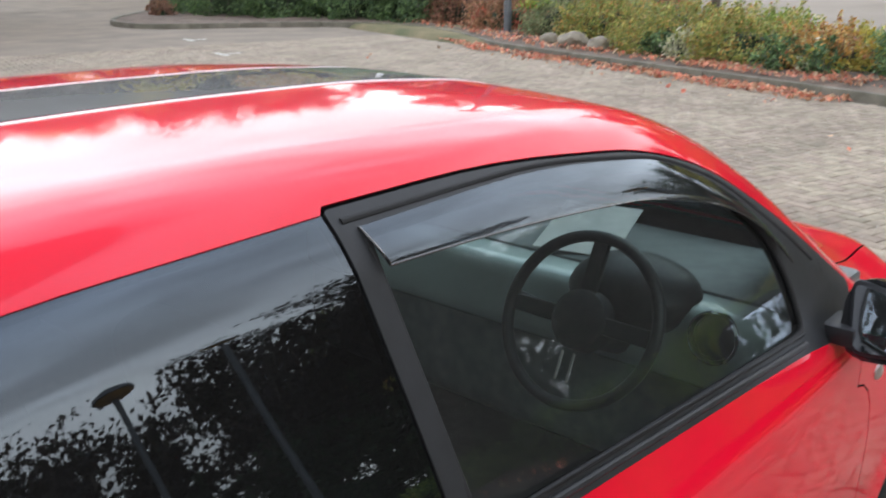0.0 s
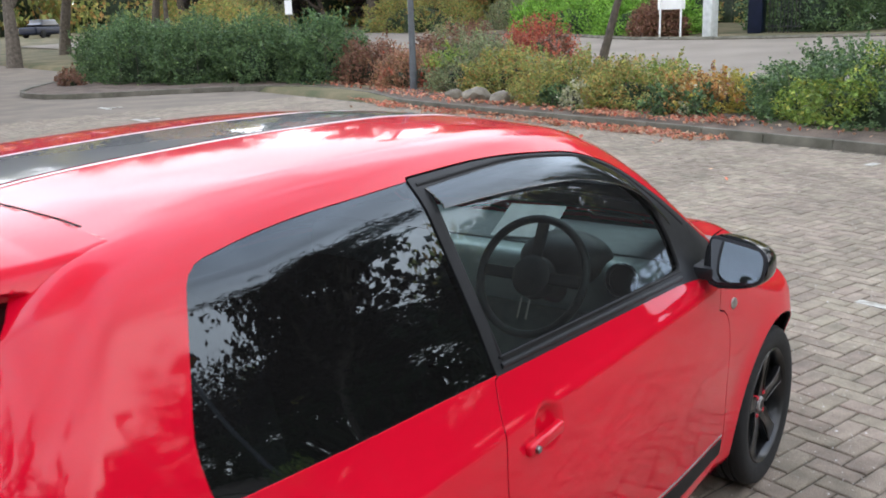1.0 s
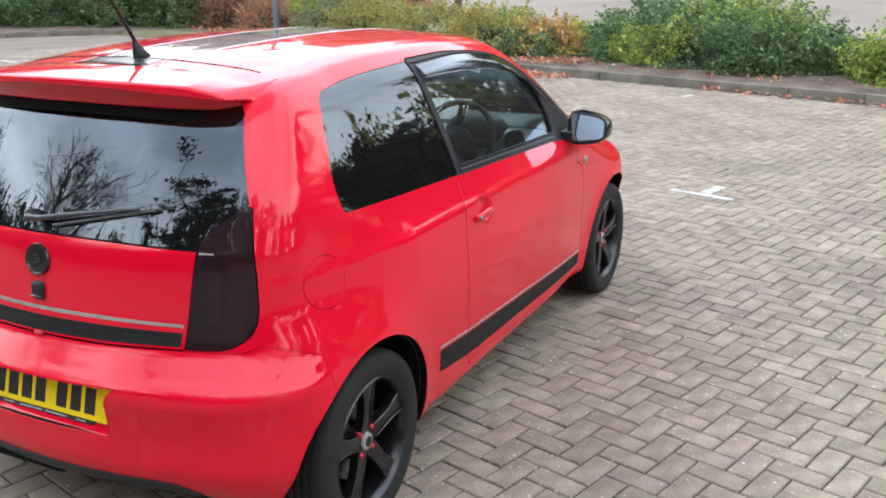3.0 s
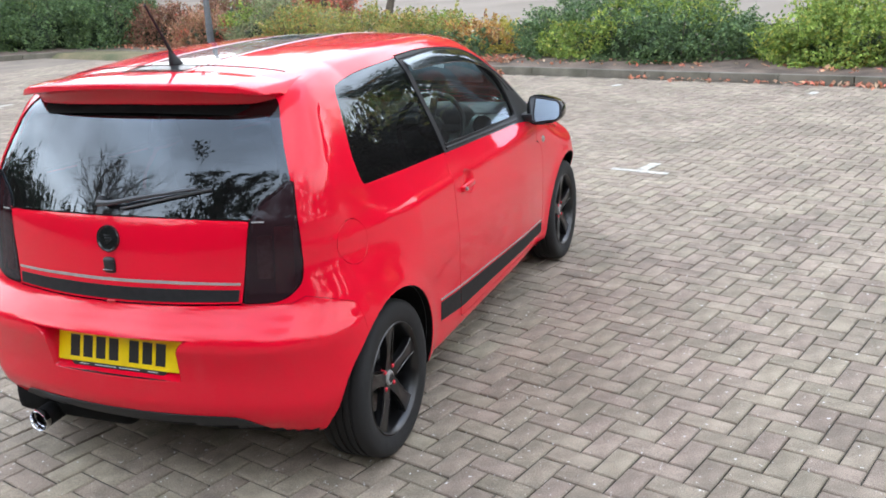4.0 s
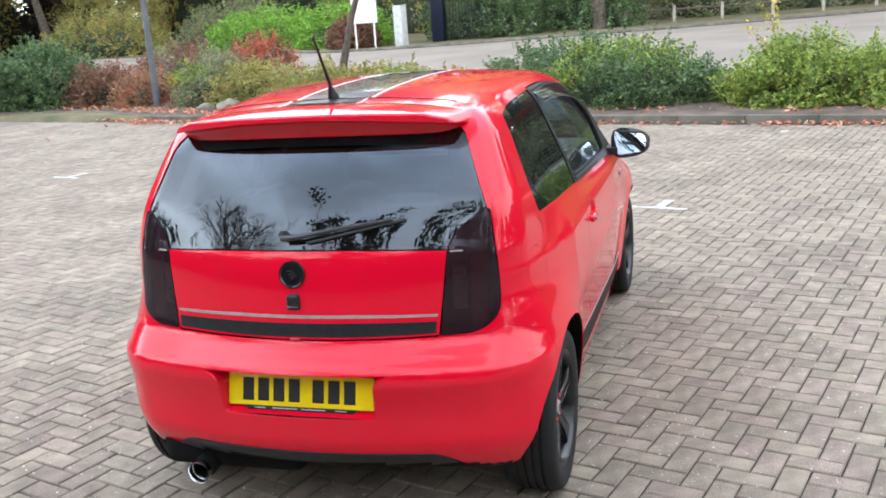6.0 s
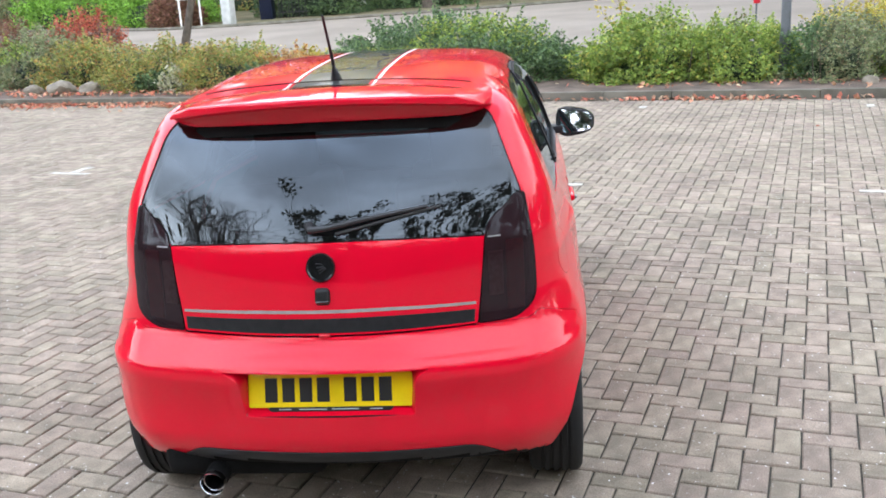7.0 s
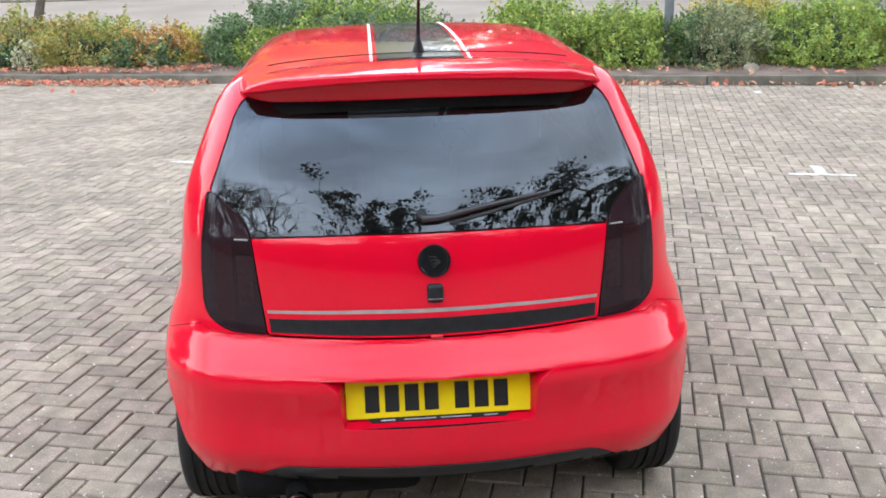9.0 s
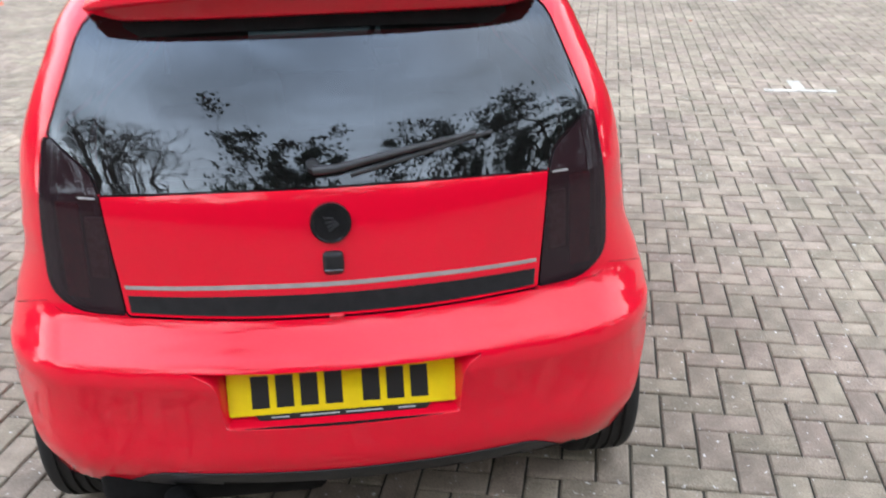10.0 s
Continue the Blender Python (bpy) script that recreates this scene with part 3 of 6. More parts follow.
SILL_BAND = [(0.405, 0.430), (0.63, 0.411), (1.94, 0.342), (1.952, 0.280), (0.652, 0.316), (0.418, 0.345)]
SILL_LINE = [(0.402, 0.447), (0.63, 0.428), (1.935, 0.357), (1.936, 0.350), (0.63, 0.420), (0.403, 0.439)]
HATCH_BAND = [(0.462, 0.766), (0.2, 0.770), (-0.2, 0.770), (-0.462, 0.766), (-0.459, 0.728), (-0.2, 0.725), (0.2, 0.725), (0.459, 0.728)]
HATCH_LINE = [(0.466, 0.789), (0.2, 0.796), (-0.2, 0.796), (-0.466, 0.789), (-0.465, 0.781), (-0.2, 0.786), (0.2, 0.786), (0.465, 0.781)]
ROOF_BAND = [(-0.18, 0.128), (1.42, 0.128), (1.42, -0.128), (-0.18, -0.128)]
ROOF_LINES = [[(-0.18, 0.150), (1.42, 0.150), (1.42, 0.140), (-0.18, 0.140)], [(-0.18, -0.140), (1.42, -0.140), (1.42, -0.150), (-0.18, -0.150)]]
GAP = 0.0045
OUTLINES = [("side", QUARTER), ("side", FRAME), ("side", PANE), ("side", DOOR), ("side", grown(DOOR, GAP)), ("side", FLAP), ("side", grown(FLAP, 0.0017)),
            ("side", BUMPER), ("side", grown(BUMPER, 0.0013)), ("side", ARCHES[0]), ("side", ARCHES[1]), ("side", SILL_BAND), ("side", SILL_LINE),
            ("rear", LENS), ("rear", [(-y, z) for y, z in LENS]), ("rear", grown(LENS, 0.003)), ("rear", [(-y, z) for y, z in grown(LENS, 0.003)]),
            ("rear", HATCH), ("rear", grown(HATCH, 0.005)), ("rear", SCREEN), ("rear", VALANCE), ("rear", NICHE), ("rear", HATCH_BAND), ("rear", HATCH_LINE),
            ("top", WINDSCREEN), ("top", BONNET), ("top", grown(BONNET, GAP)), ("top", ROOF_BAND), ("top", ROOF_LINES[0]), ("top", ROOF_LINES[1])]


def in_view(view, c):
    """Which places belong to the side, the rear or the top of the body."""
    if view == "side":
        return np.abs(c[:, 1]) > 0.42
    if view == "rear":
        return c[:, 0] < -0.12
    return c[:, 2] > 0.85


def cut(bm, view, outline):
    """Cuts the skin along an outline, so that faces end there."""
    a, b, _ = VIEW[view]
    p = np.array(outline)
    lo, hi = p.min(0) - 0.002, p.max(0) + 0.002
    faces = []
    x0, x1, y0, y1 = lo[0] - 0.06, hi[0] + 0.06, lo[1] - 0.06, hi[1] + 0.06
    for f in bm.faces:
        c = f.verts[0].co
        if x0 < c[a] < x1 and y0 < c[b] < y1 and (abs(c.y) > 0.42 if view == "side" else c.x < -0.12 if view == "rear" else c.z > 0.85):
            faces.append(f)
    spans = {}
    for (x0, y0), (x1, y1) in zip(p, np.roll(p, -1, axis=0)):
        near, rest = [], []
        xa, xb, ya, yb = min(x0, x1), max(x0, x1), min(y0, y1), max(y0, y1)
        for f in faces:
            s = spans.get(f)
            if s is None:
                us, vs = [v.co[a] for v in f.verts], [v.co[b] for v in f.verts]
                s = spans[f] = (min(us), max(us), min(vs), max(vs))
            (near if s[0] <= xb and s[1] >= xa and s[2] <= yb and s[3] >= ya else rest).append(f)
        if not near:
            continue
        no = [0.0, 0.0, 0.0]
        no[a], no[b] = y1 - y0, x0 - x1
        co = [0.0, 0.0, 0.0]
        co[a], co[b] = x0, y0
        geom = set(near)
        for f in near:
            geom.update(f.verts)
            geom.update(f.edges)
        got = bmesh.ops.bisect_plane(bm, geom=list(geom), dist=1e-5, plane_co=co, plane_no=no)
        seen = {f for f in got["geom"] if isinstance(f, bmesh.types.BMFace)} | {f for f in near if f.is_valid}
        for f in seen:
            spans.pop(f, None)
        faces = rest + list(seen)


def skin_panels():
    """The body's skin, cut and sorted into panels: points, directions and the faces of each panel."""
    pts, quads = skin(0.03, (-0.75, -0.95, 0.05), (3.15, 0.95, 1.6))
    pts = settle(pts)
    me = bpy.data.meshes.new("tmp")
    me.from_pydata(pts.tolist(), [], quads.tolist())
    bm = bmesh.new()
    bm.from_mesh(me)
    bpy.data.meshes.remove(me)
    fine = [e for e in bm.edges if all(0.60 < v.co.x < 0.89 and 0.74 < v.co.z < 0.96 and abs(v.co.y) > 0.7 for v in e.verts)]
    bmesh.ops.subdivide_edges(bm, edges=fine, cuts=3, use_grid_fill=True)
    crease = [e for e in bm.edges if all(v.co.x < -0.05 and 0.57 < v.co.z < 0.66 for v in e.verts) or all(0.85 < v.co.z < 0.94 and abs(v.co.y) > 0.6 for v in e.verts)]
    bmesh.ops.subdivide_edges(bm, edges=crease, cuts=1, use_grid_fill=True)
    for view, outline in OUTLINES:
        cut(bm, view, outline)
    bm.verts.index_update()
    p = settle(np.array([v.co for v in bm.verts]), 4)
    faces = [[v.index for v in f.verts] for f in bm.faces]
    bm.free()
    c = np.array([p[f].mean(0) for f in faces])
    n = body_n(p)
    cn = body_n(c)
    side, rear, top = (in_view(v, c) for v in ("side", "rear", "top"))

    def inside(view, outline):
        a, b, _ = VIEW[view]
        return in_view(view, c) & within(outline, c[:, a], c[:, b])
    lens = inside("rear", LENS) | inside("rear", [(-y, z) for y, z in LENS])
    lens_gap = inside("rear", grown(LENS, 0.003)) | inside("rear", [(-y, z) for y, z in grown(LENS, 0.003)])
    kind = np.array(["body"] * len(faces), dtype=object)
    kind[inside("top", grown(BONNET, GAP))] = "gap"
    kind[inside("top", BONNET)] = "bonnet"
    kind[inside("top", WINDSCREEN)] = "windscreen"
    kind[within(grown(BUMPER, 0.0013), c[:, 0], c[:, 2])] = "gap"
    kind[within(BUMPER, c[:, 0], c[:, 2])] = "bumper"
    kind[inside("rear", VALANCE)] = "valance"
    kind[inside("rear", NICHE)] = "gap"
    kind[inside("rear", SCREEN)] = "screen"
    kind[inside("rear", grown(HATCH, 0.005))] = "gap"
    kind[inside("rear", HATCH)] = "hatch"
    kind[lens_gap] = "gap"
    kind[lens] = "lens"
    kind[inside("side", grown(DOOR, GAP))] = "gap"
    kind[inside("side", DOOR)] = "door"
    kind[inside("side", FRAME)] = "frame"
    kind[inside("side", PANE)] = "pane"
    kind[inside("side", QUARTER)] = "quarter"
    kind[inside("side", grown(FLAP, 0.0017))] = "gap"
    kind[inside("side", FLAP)] = "flap"
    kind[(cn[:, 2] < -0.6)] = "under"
    for arch in ARCHES:
        kind[(np.abs(c[:, 1]) > 0.5) & within(arch, c[:, 0], c[:, 2])] = "gap"
    left = c[:, 1] > 0
    films = {"sill_band": inside("side", SILL_BAND), "sill_line": inside("side", SILL_LINE), "hatch_band": inside("rear", HATCH_BAND), "hatch_line": inside("rear", HATCH_LINE),
             "roof_band": inside("top", ROOF_BAND), "roof_line_a": inside("top", ROOF_LINES[0]), "roof_line_b": inside("top", ROOF_LINES[1])}
    return p, n, faces, kind, left, films


def panel(name, picked, surface, parent, label="", lift=0.0, rim=0.014):
    """One panel of the skin with a turned-in edge."""
    used = sorted({i for f in picked for i in f})
    at = {i: k for k, i in enumerate(used)}
    verts = [SKIN[i] + DIRS[i] * lift for i in used]
    normals = [DIRS[i] for i in used]
    polys = [[at[i] for i in f] for f in picked]
    loops = [normals[i] for f in polys for i in f]
    dark_rims = []
    if rim:
        count = {}
        for f in polys:
            for i, j in zip(f, f[1:] + f[:1]):
                count[(i, j)] = count.get((i, j), 0) + 1
        edge = [(i, j) for i, j in count if (j, i) not in count]
        lip = min(rim, 0.0025)
        for i, j in edge:
            out = np.cross(verts[i] - verts[j], normals[i])
            out = -out / max(np.linalg.norm(out), 1e-9)
            soft = (out + normals[i]) / max(np.linalg.norm(out + normals[i]), 1e-9)
            for d0, d1, n0 in ((0, lip, soft),) + (((lip, rim, out),) if rim > lip else ()):
                k = len(verts)
                verts += [verts[i] - normals[i] * d0, verts[j] - normals[j] * d0, verts[j] - normals[j] * d1, verts[i] - normals[i] * d1]
                polys.append([k + 1, k, k + 3, k + 2])
                loops += [n0, n0, out, out]
                if d0:
                    dark_rims.append(len(polys) - 1)
    me = bpy.data.meshes.new(name)
    me.from_pydata([tuple(v) for v in verts], [], polys)
    me.normals_split_custom_set([tuple(v) for v in loops])
    me.materials.append(surface)
    # deep rim in black: window seals, and shade painted into the panel gaps
    if dark_rims:
        me.materials.append(UNDER)
        for i in dark_rims:
            me.polygons[i].material_index = 1
    ob = new(name, me)
    ob.parent = parent
    return tagged(ob, label)


def surface_x(y, z):
    """Where the rear of the body lies at a place across and up."""
    lo, hi = -0.9, 0.0
    for _ in range(15):
        mid = (lo + hi) / 2
        if body_f(np.array([[mid, y, z]]))[0] > 0:
            lo = mid
        else:
            hi = mid
    return (lo + hi) / 2


def surface_y(x, z):
    """Half the body's width at a place along and up."""
    lo, hi = 0.2, 1.1
    for _ in range(15):
        mid = (lo + hi) / 2
        if body_f(np.array([[x, mid, z]]))[0] > 0:
            hi = mid
        else:
            lo = mid
    return (lo + hi) / 2


SKIN, DIRS, FACES, KIND, LEFT, FILMS = skin_panels()
SIDES = ((-1, ~LEFT), (1, LEFT))
AFT = np.array([SKIN[f[0]][0] < 1.0 for f in FACES])


def pick(mask):
    return [FACES[i] for i in np.flatnonzero(mask)]


car = tagged(new("car"), "glossy red three-door hatchback with black wheels and stripes", "car")
body = panel("body", pick(KIND == "body"), PAINT, car)
part_lining = panel("inner_lining", pick((KIND == "body") | (KIND == "flap")), LINING, car, "dark inner lining", lift=-0.03, rim=0)
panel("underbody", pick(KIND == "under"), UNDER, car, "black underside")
panel("bonnet", pick(KIND == "bonnet"), PAINT, car)
windscreen = panel("windscreen", pick(KIND == "windscreen"), CLEAR, car, "clear windscreen", lift=-0.003, rim=0)
bumper = panel("rear_bumper", pick(KIND == "bumper"), PAINT, car)
panel("valance", pick(KIND == "valance"), TRIM, bumper, "black plastic lower valance", lift=0.004)
tailgate = panel("tailgate", pick(KIND == "hatch"), PAINT, car)
rear_screen = panel("rear_window", pick(KIND == "screen"), TINT, tailgate, "dark tinted rear window", lift=-0.004, rim=0.004)
panel("stripe", pick(FILMS["hatch_band"]), SATIN, tailgate, "matt black tailgate stripe", lift=0.0015, rim=0.0014)
panel("pinstripe", pick(FILMS["hatch_line"]), SILVER, tailgate, "silver tailgate pinstripe", lift=0.0015, rim=0.0014)
roof_ok = KIND == "body"
panel("roof_stripe", pick(FILMS["roof_band"] & roof_ok), ROOF_FILM, body, "black roof stripe", lift=0.0015, rim=0.0014)
for film in ("roof_line_a", "roof_line_b"):
    panel("roof_pinstripe", pick(FILMS[film] & roof_ok), WHITE_FILM, body, "white roof pinstripe", lift=0.0016, rim=0.0014)
panel("fuel_flap", pick((KIND == "flap") & ~LEFT), PAINT, car, "round red fuel flap", rim=0.008)
panel("body_patch", pick((KIND == "flap") & LEFT), PAINT, body, rim=0.0)
for pane in (windscreen, rear_screen):
    pane.visible_shadow = False

for s, here in SIDES:
    glass = panel("quarter_window", pick((KIND == "quarter") & here), TINT, body, "near-black tinted rear side window", lift=-0.003, rim=0.004)
    glass.visible_shadow = False
    door = panel("door", pick((KIND == "door") & here), PAINT, car)
    panel("window_frame", pick((KIND == "frame") & here), TRIM, door, "black window frame", lift=0.001, rim=0.02)
    glass = panel("door_window", pick((KIND == "pane") & here), CLEAR, door, "clear door window", lift=-0.008, rim=0)
    glass.visible_shadow = False
    def on_side(pts, out):
        return [(x, s * (surface_y(x, z) + out), z) for x, z in pts]
    ring_pts = PANE + PANE[:1]
    part("weatherstrip", tube(on_side(ring_pts, -0.001), 0.0055, 8, caps=False), RUBBER, door, "black rubber window seal")
    low = [(x, 0.9775 + (1.60 - x) * 0.0425) for x in np.linspace(0.68, 1.60, 24)]
    part("waist_seal", tube(on_side([(x, z + 0.006) for x, z in low], 0.004), 0.0035, 8), SATIN, door, "black wiping lip")
    part("waist_moulding", tube(on_side([(x, z - 0.012) for x, z in low], 0.002), 0.0065, 8), TRIM, door, "rounded black waist moulding")
    upper = [(x, float(curve((0.62, 1.376), (0.93, 1.379), (1.262, 1.349), (1.436, 1.293), (1.60, 1.185), (1.74, 1.075))(x))) for x in np.linspace(0.63, 1.72, 32)]
    part("channel_seal", tube(on_side(upper, -0.001), 0.0048, 8), RUBBER, door, "black rubber channel")
    panel("door_lining", pick((KIND == "door") & here), LINING, door, "dark grey inner door panel", lift=-0.05, rim=0)
    panel("sill_stripe", pick(FILMS["sill_band"] & here & (KIND == "door")), SATIN, door, "matt black side stripe", lift=0.0015, rim=0.0014)
    panel("sill_stripe", pick(FILMS["sill_band"] & here & (KIND == "body") & AFT), SATIN, body, "matt black side stripe", lift=0.0015, rim=0.0014)
    panel("sill_pinstripe", pick(FILMS["sill_line"] & here & (KIND == "door")), SILVER, door, "silver pinstripe", lift=0.0015, rim=0.0014)
    panel("sill_pinstripe", pick(FILMS["sill_line"] & here & (KIND == "body") & AFT), SILVER, body, "silver pinstripe", lift=0.0015, rim=0.0014)

    # smoked visor along the top of the window
    rows = []
    upper_line = curve((0.6, 1.368), (0.93, 1.374), (1.254, 1.348), (1.424, 1.290), (1.584, 1.172), (1.66, 1.09))
    lower_line = curve((0.6, 1.330), (0.80, 1.326), (1.15, 1.305), (1.352, 1.266), (1.45, 1.233), (1.518, 1.192), (1.60, 1.11), (1.66, 1.045))
    for x in np.linspace(0.648, 1.595, 30):
        upper, lower = float(upper_line(x)), float(lower_line(x))
        rows.append([(x + 0.012 * k, (surface_y(x, upper + (lower - upper) * k) + 0.004 + 0.011 * math.sin(k * 1.7)) * s, upper + (lower - upper) * k) for k in (0, 0.15, 0.35, 0.6, 0.8, 0.93, 1.0)])
    bm = bmesh.new()
    grid = [[bm.verts.new(q) for q in row] for row in rows]
    for r0, r1 in zip(grid, grid[1:]):
        for a in range(6):
            bm.faces.new((r0[a], r1[a], r1[a + 1], r0[a + 1]))
    visor = part("wind_deflector", bm, VISOR, door, "smoked acrylic wind deflector")
    visor.visible_shadow = False
    part("deflector_edge", tube([row[-1] for row in rows], 0.0018, 6), GLOSS_BLACK, visor, "dark lower edge")
    part("deflector_end", tube(rows[0], 0.0018, 6), GLOSS_BLACK, visor, "dark rear edge")

    # pull handle in its dish, with a key barrel
    y = surface_y(0.69, 0.84)
    bm = block((0.672, -0.011, 0.824), (0.812, 0.012, 0.850), 0.009, 3)
    for v in bm.verts:
        v.co.y = s * (y + 0.004 + v.co.y - 0.012 * ((v.co.x - 0.742) / 0.070) ** 2 + 0.011)
        v.co.z += 0.05 * (v.co.x - 0.742)
    handle = part("door_handle", bm, PAINT, door, "red pull handle")
    part("key_barrel", lathe([(0.0001, 0.004), (0.006, 0.004), (0.0085, 0.002), (0.0085, -0.010)], 16, pose(0.690, s * (y + 0.0215), 0.835, 90 * s * -1, 0, 0)), STEEL, handle, "steel key barrel")

    # side repeater
    y = surface_y(1.94, 0.803)
    bm = lathe([(0.0001, 0.008), (0.012, 0.007), (0.02, 0.003), (0.023, -0.004)], 24, pose(1.94, s * y, 0.803, -90 * s, 0, 0) @ Matrix.Diagonal((1.15, 0.85, 1, 1)))
    part("side_repeater", bm, LAMP_SILVER, body, "pale oval side repeater")

    # door mirror; the one on the left is folded in a little
    tuck = 1.0 if s < 0 else 0.62
    def fold(y, k=tuck):
        return 0.78 + (y - 0.78) * k
    bm = bmesh.new()
    bmesh.ops.create_uvsphere(bm, u_segments=32, v_segments=20, radius=1)
    for v in bm.verts:
        q = Vector([math.copysign(abs(c) ** 0.72, c) for c in v.co])
        q = Vector((1.735 + 0.085 * q.x, 0.872 + 0.100 * q.y, 0.993 + 0.072 * q.z * (1 - 0.22 * q.y)))
        q.x = max(q.x, 1.712 + 0.32 * (q.z - 0.99) - 0.18 * (q.y - 0.872))
        v.co = Vector((q.x, s * fold(q.y), q.z))
    housing = part("door_mirror", bm, GLOSS_BLACK, door, "door mirror in a glossy black shell")
    cap = soft_outline([(0.784, 1.058, 0.02), (0.955, 1.040, 0.035), (0.955, 0.955, 0.03), (0.805, 0.932, 0.03)], 6)
    bm = prism([(s * fold(u), w) for u, w in grown(cap, 0.006)], 0.006, Matrix(((0, 0, -1, 1.7085), (1, 0, 0, 0), (0, 1, 0, 0), (0, 0, 0, 1))), 0.002)
    for v in bm.verts:
        v.co.x += 0.32 * (v.co.z - 0.99) - s * 0.18 * (v.co.y - s * 0.872)
    part("rim", bm, TRIM, housing, "black mirror surround")
    bm = prism([(s * fold(u), w) for u, w in grown(cap, -0.002)], 0.002, Matrix(((0, 0, -1, 1.7055), (1, 0, 0, 0), (0, 1, 0, 0), (0, 0, 0, 1))))
    for v in bm.verts:
        v.co.x += 0.32 * (v.co.z - 0.99) - s * 0.18 * (v.co.y - s * 0.872)
    part("mirror_glass", bm, MIRROR, housing, "mirror glass", flat=True)
    bm = block((1.70, 0.735, 0.935), (1.80, 0.81, 0.975), 0.012, 2)
    for v in bm.verts:
        v.co.y *= s
    part("arm", bm, TRIM, housing)

    # rear lamp: lens over a dark box with reflectors
    bm = bmesh.new()
    lens = panel("rear_lamp", pick((KIND == "lens") & here), SMOKE, car, "smoked dark red rear lamp", lift=0.0025, rim=0.01)
    lens.visible_shadow = False
    panel("lamp_bowl", pick((KIND == "lens") & here), LAMP_DARK, lens, "dark maroon lamp bowl", lift=-0.045, rim=0)
    for z0, z1, y0, y1, mat_, what in ((0.79, 0.93, 0.505, 0.550, LAMP_SILVER, "pale reflector"), (0.74, 0.96, 0.560, 0.615, LAMP_RED, "red reflector")):
        bm = block((0, y0, z0), (0.015, y1, z1), 0.006, 2)
        for v in bm.verts:
            v.co.x += surface_x(v.co.y, v.co.z) + 0.028
            v.co.y *= s
        part("reflector", bm, mat_, lens, what)
    # thin silver bar paints the highlight along the lamp's upper edge
    bm = block((0, 0.508, 0.982), (0.004, 0.548, 0.987), 0.0018, 1)
    for v in bm.verts:
        v.co.x += surface_x(v.co.y, v.co.z) - 0.005
        v.co.y *= s
    part("seam_highlight", bm, SILVER, lens, "painted highlight on the rear lamp")

# roof spoiler
def spoiler_f(p):
    x, y, z = p[..., 0], p[..., 1], p[..., 2]
    ay = np.abs(y)
    top = z - (roof_line(x) - 0.12 * ay ** 2 - 0.10 * ay ** 4 + (0.007 + 0.145 * np.clip(-x - 0.15, 0, 1)) * (1 - np.clip((ay - 0.42) / 0.14, 0, 1)))
    back = -0.398 + 0.30 * ay ** 2 + 2.5 * ay ** 6
    rear = back - x
    under = (1.344 - 0.08 * ay ** 2) - z + 0.10 * (x + 0.28)
    side = ay - (0.558 - 0.20 * np.clip(-x - 0.1, 0, 1) - 0.42 * np.clip(z - 1.33, 0, 1))
    front = x + 0.075 - 0.12 * ay ** 2
    f = rounded(rounded(top, side, 0.016), rear, 0.007)
    f = rounded(rounded(f, under, 0.006), front, 0.004)
    # the hollow under the trailing lip
    hollow = rounded(z - (1.4015 - 0.12 * ay ** 2 - 0.05 * (x + 0.39)), x - (back + 0.062 + 0.30 * (1.40 - z)), 0.010)
    return rounded(f, -hollow, 0.004)


def grown_skin(name, f, step, lo, hi, surface, parent, label=""):
    """A smooth solid, from its inside-outside function."""
    p, q = skin(step, lo, hi, f)
    for _ in range(6):
        g = np.stack([f(p + d) - f(p - d) for d in np.eye(3) * 0.001], -1) / 0.002
        p = p - g * (f(p) / np.maximum((g * g).sum(-1), 0.3))[..., None]
    g = np.stack([f(p + d) - f(p - d) for d in np.eye(3) * 0.0015], -1)
    g = g / np.maximum(np.linalg.norm(g, axis=-1, keepdims=True), 1e-9)
    me = bpy.data.meshes.new(name)
    me.from_pydata(p.tolist(), [], q.tolist())
    me.normals_split_custom_set_from_vertices(g.tolist())
    me.materials.append(surface)
    ob = new(name, me)
    ob.parent = parent
    return tagged(ob, label)


spoiler = grown_skin("roof_spoiler", spoiler_f, 0.0065, (-0.44, -0.62, 1.25), (0.0, 0.62, 1.48), PAINT, tailgate, "red roof spoiler")
# black strip along the top of the rear window, below the lip
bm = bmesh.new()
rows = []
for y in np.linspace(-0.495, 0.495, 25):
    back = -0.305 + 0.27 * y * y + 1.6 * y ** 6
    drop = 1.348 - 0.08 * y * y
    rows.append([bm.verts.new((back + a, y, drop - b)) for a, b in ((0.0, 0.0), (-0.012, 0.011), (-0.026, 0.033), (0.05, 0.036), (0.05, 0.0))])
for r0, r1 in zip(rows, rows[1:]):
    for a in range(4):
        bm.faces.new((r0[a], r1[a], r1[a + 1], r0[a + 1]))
part("spoiler_strip", bm, UNDER, spoiler, "black strip below the spoiler lip")
for y0, y1, film, what in ((-0.128, 0.128, ROOF_FILM, "black stripe"), (0.140, 0.150, WHITE_FILM, "white pinstripe"), (-0.150, -0.140, WHITE_FILM, "white pinstripe")):
    bm = bmesh.new()
    rows = []
    for x in np.linspace(-0.082, -0.195, 8):
        rows.append([bm.verts.new((x, y, roof_line(x) + 0.0083 - 0.12 * y * y + 0.145 * max(0, -x - 0.15))) for y in np.linspace(y0, y1, 6)])
    for r0, r1 in zip(rows, rows[1:]):
        for a in range(5):
            bm.faces.new((r0[a], r0[a + 1], r1[a + 1], r1[a]))
    bmesh.ops.solidify(bm, geom=bm.faces[:], thickness=0.0012)
    part("spoiler_stripe", bm, film, spoiler, what)

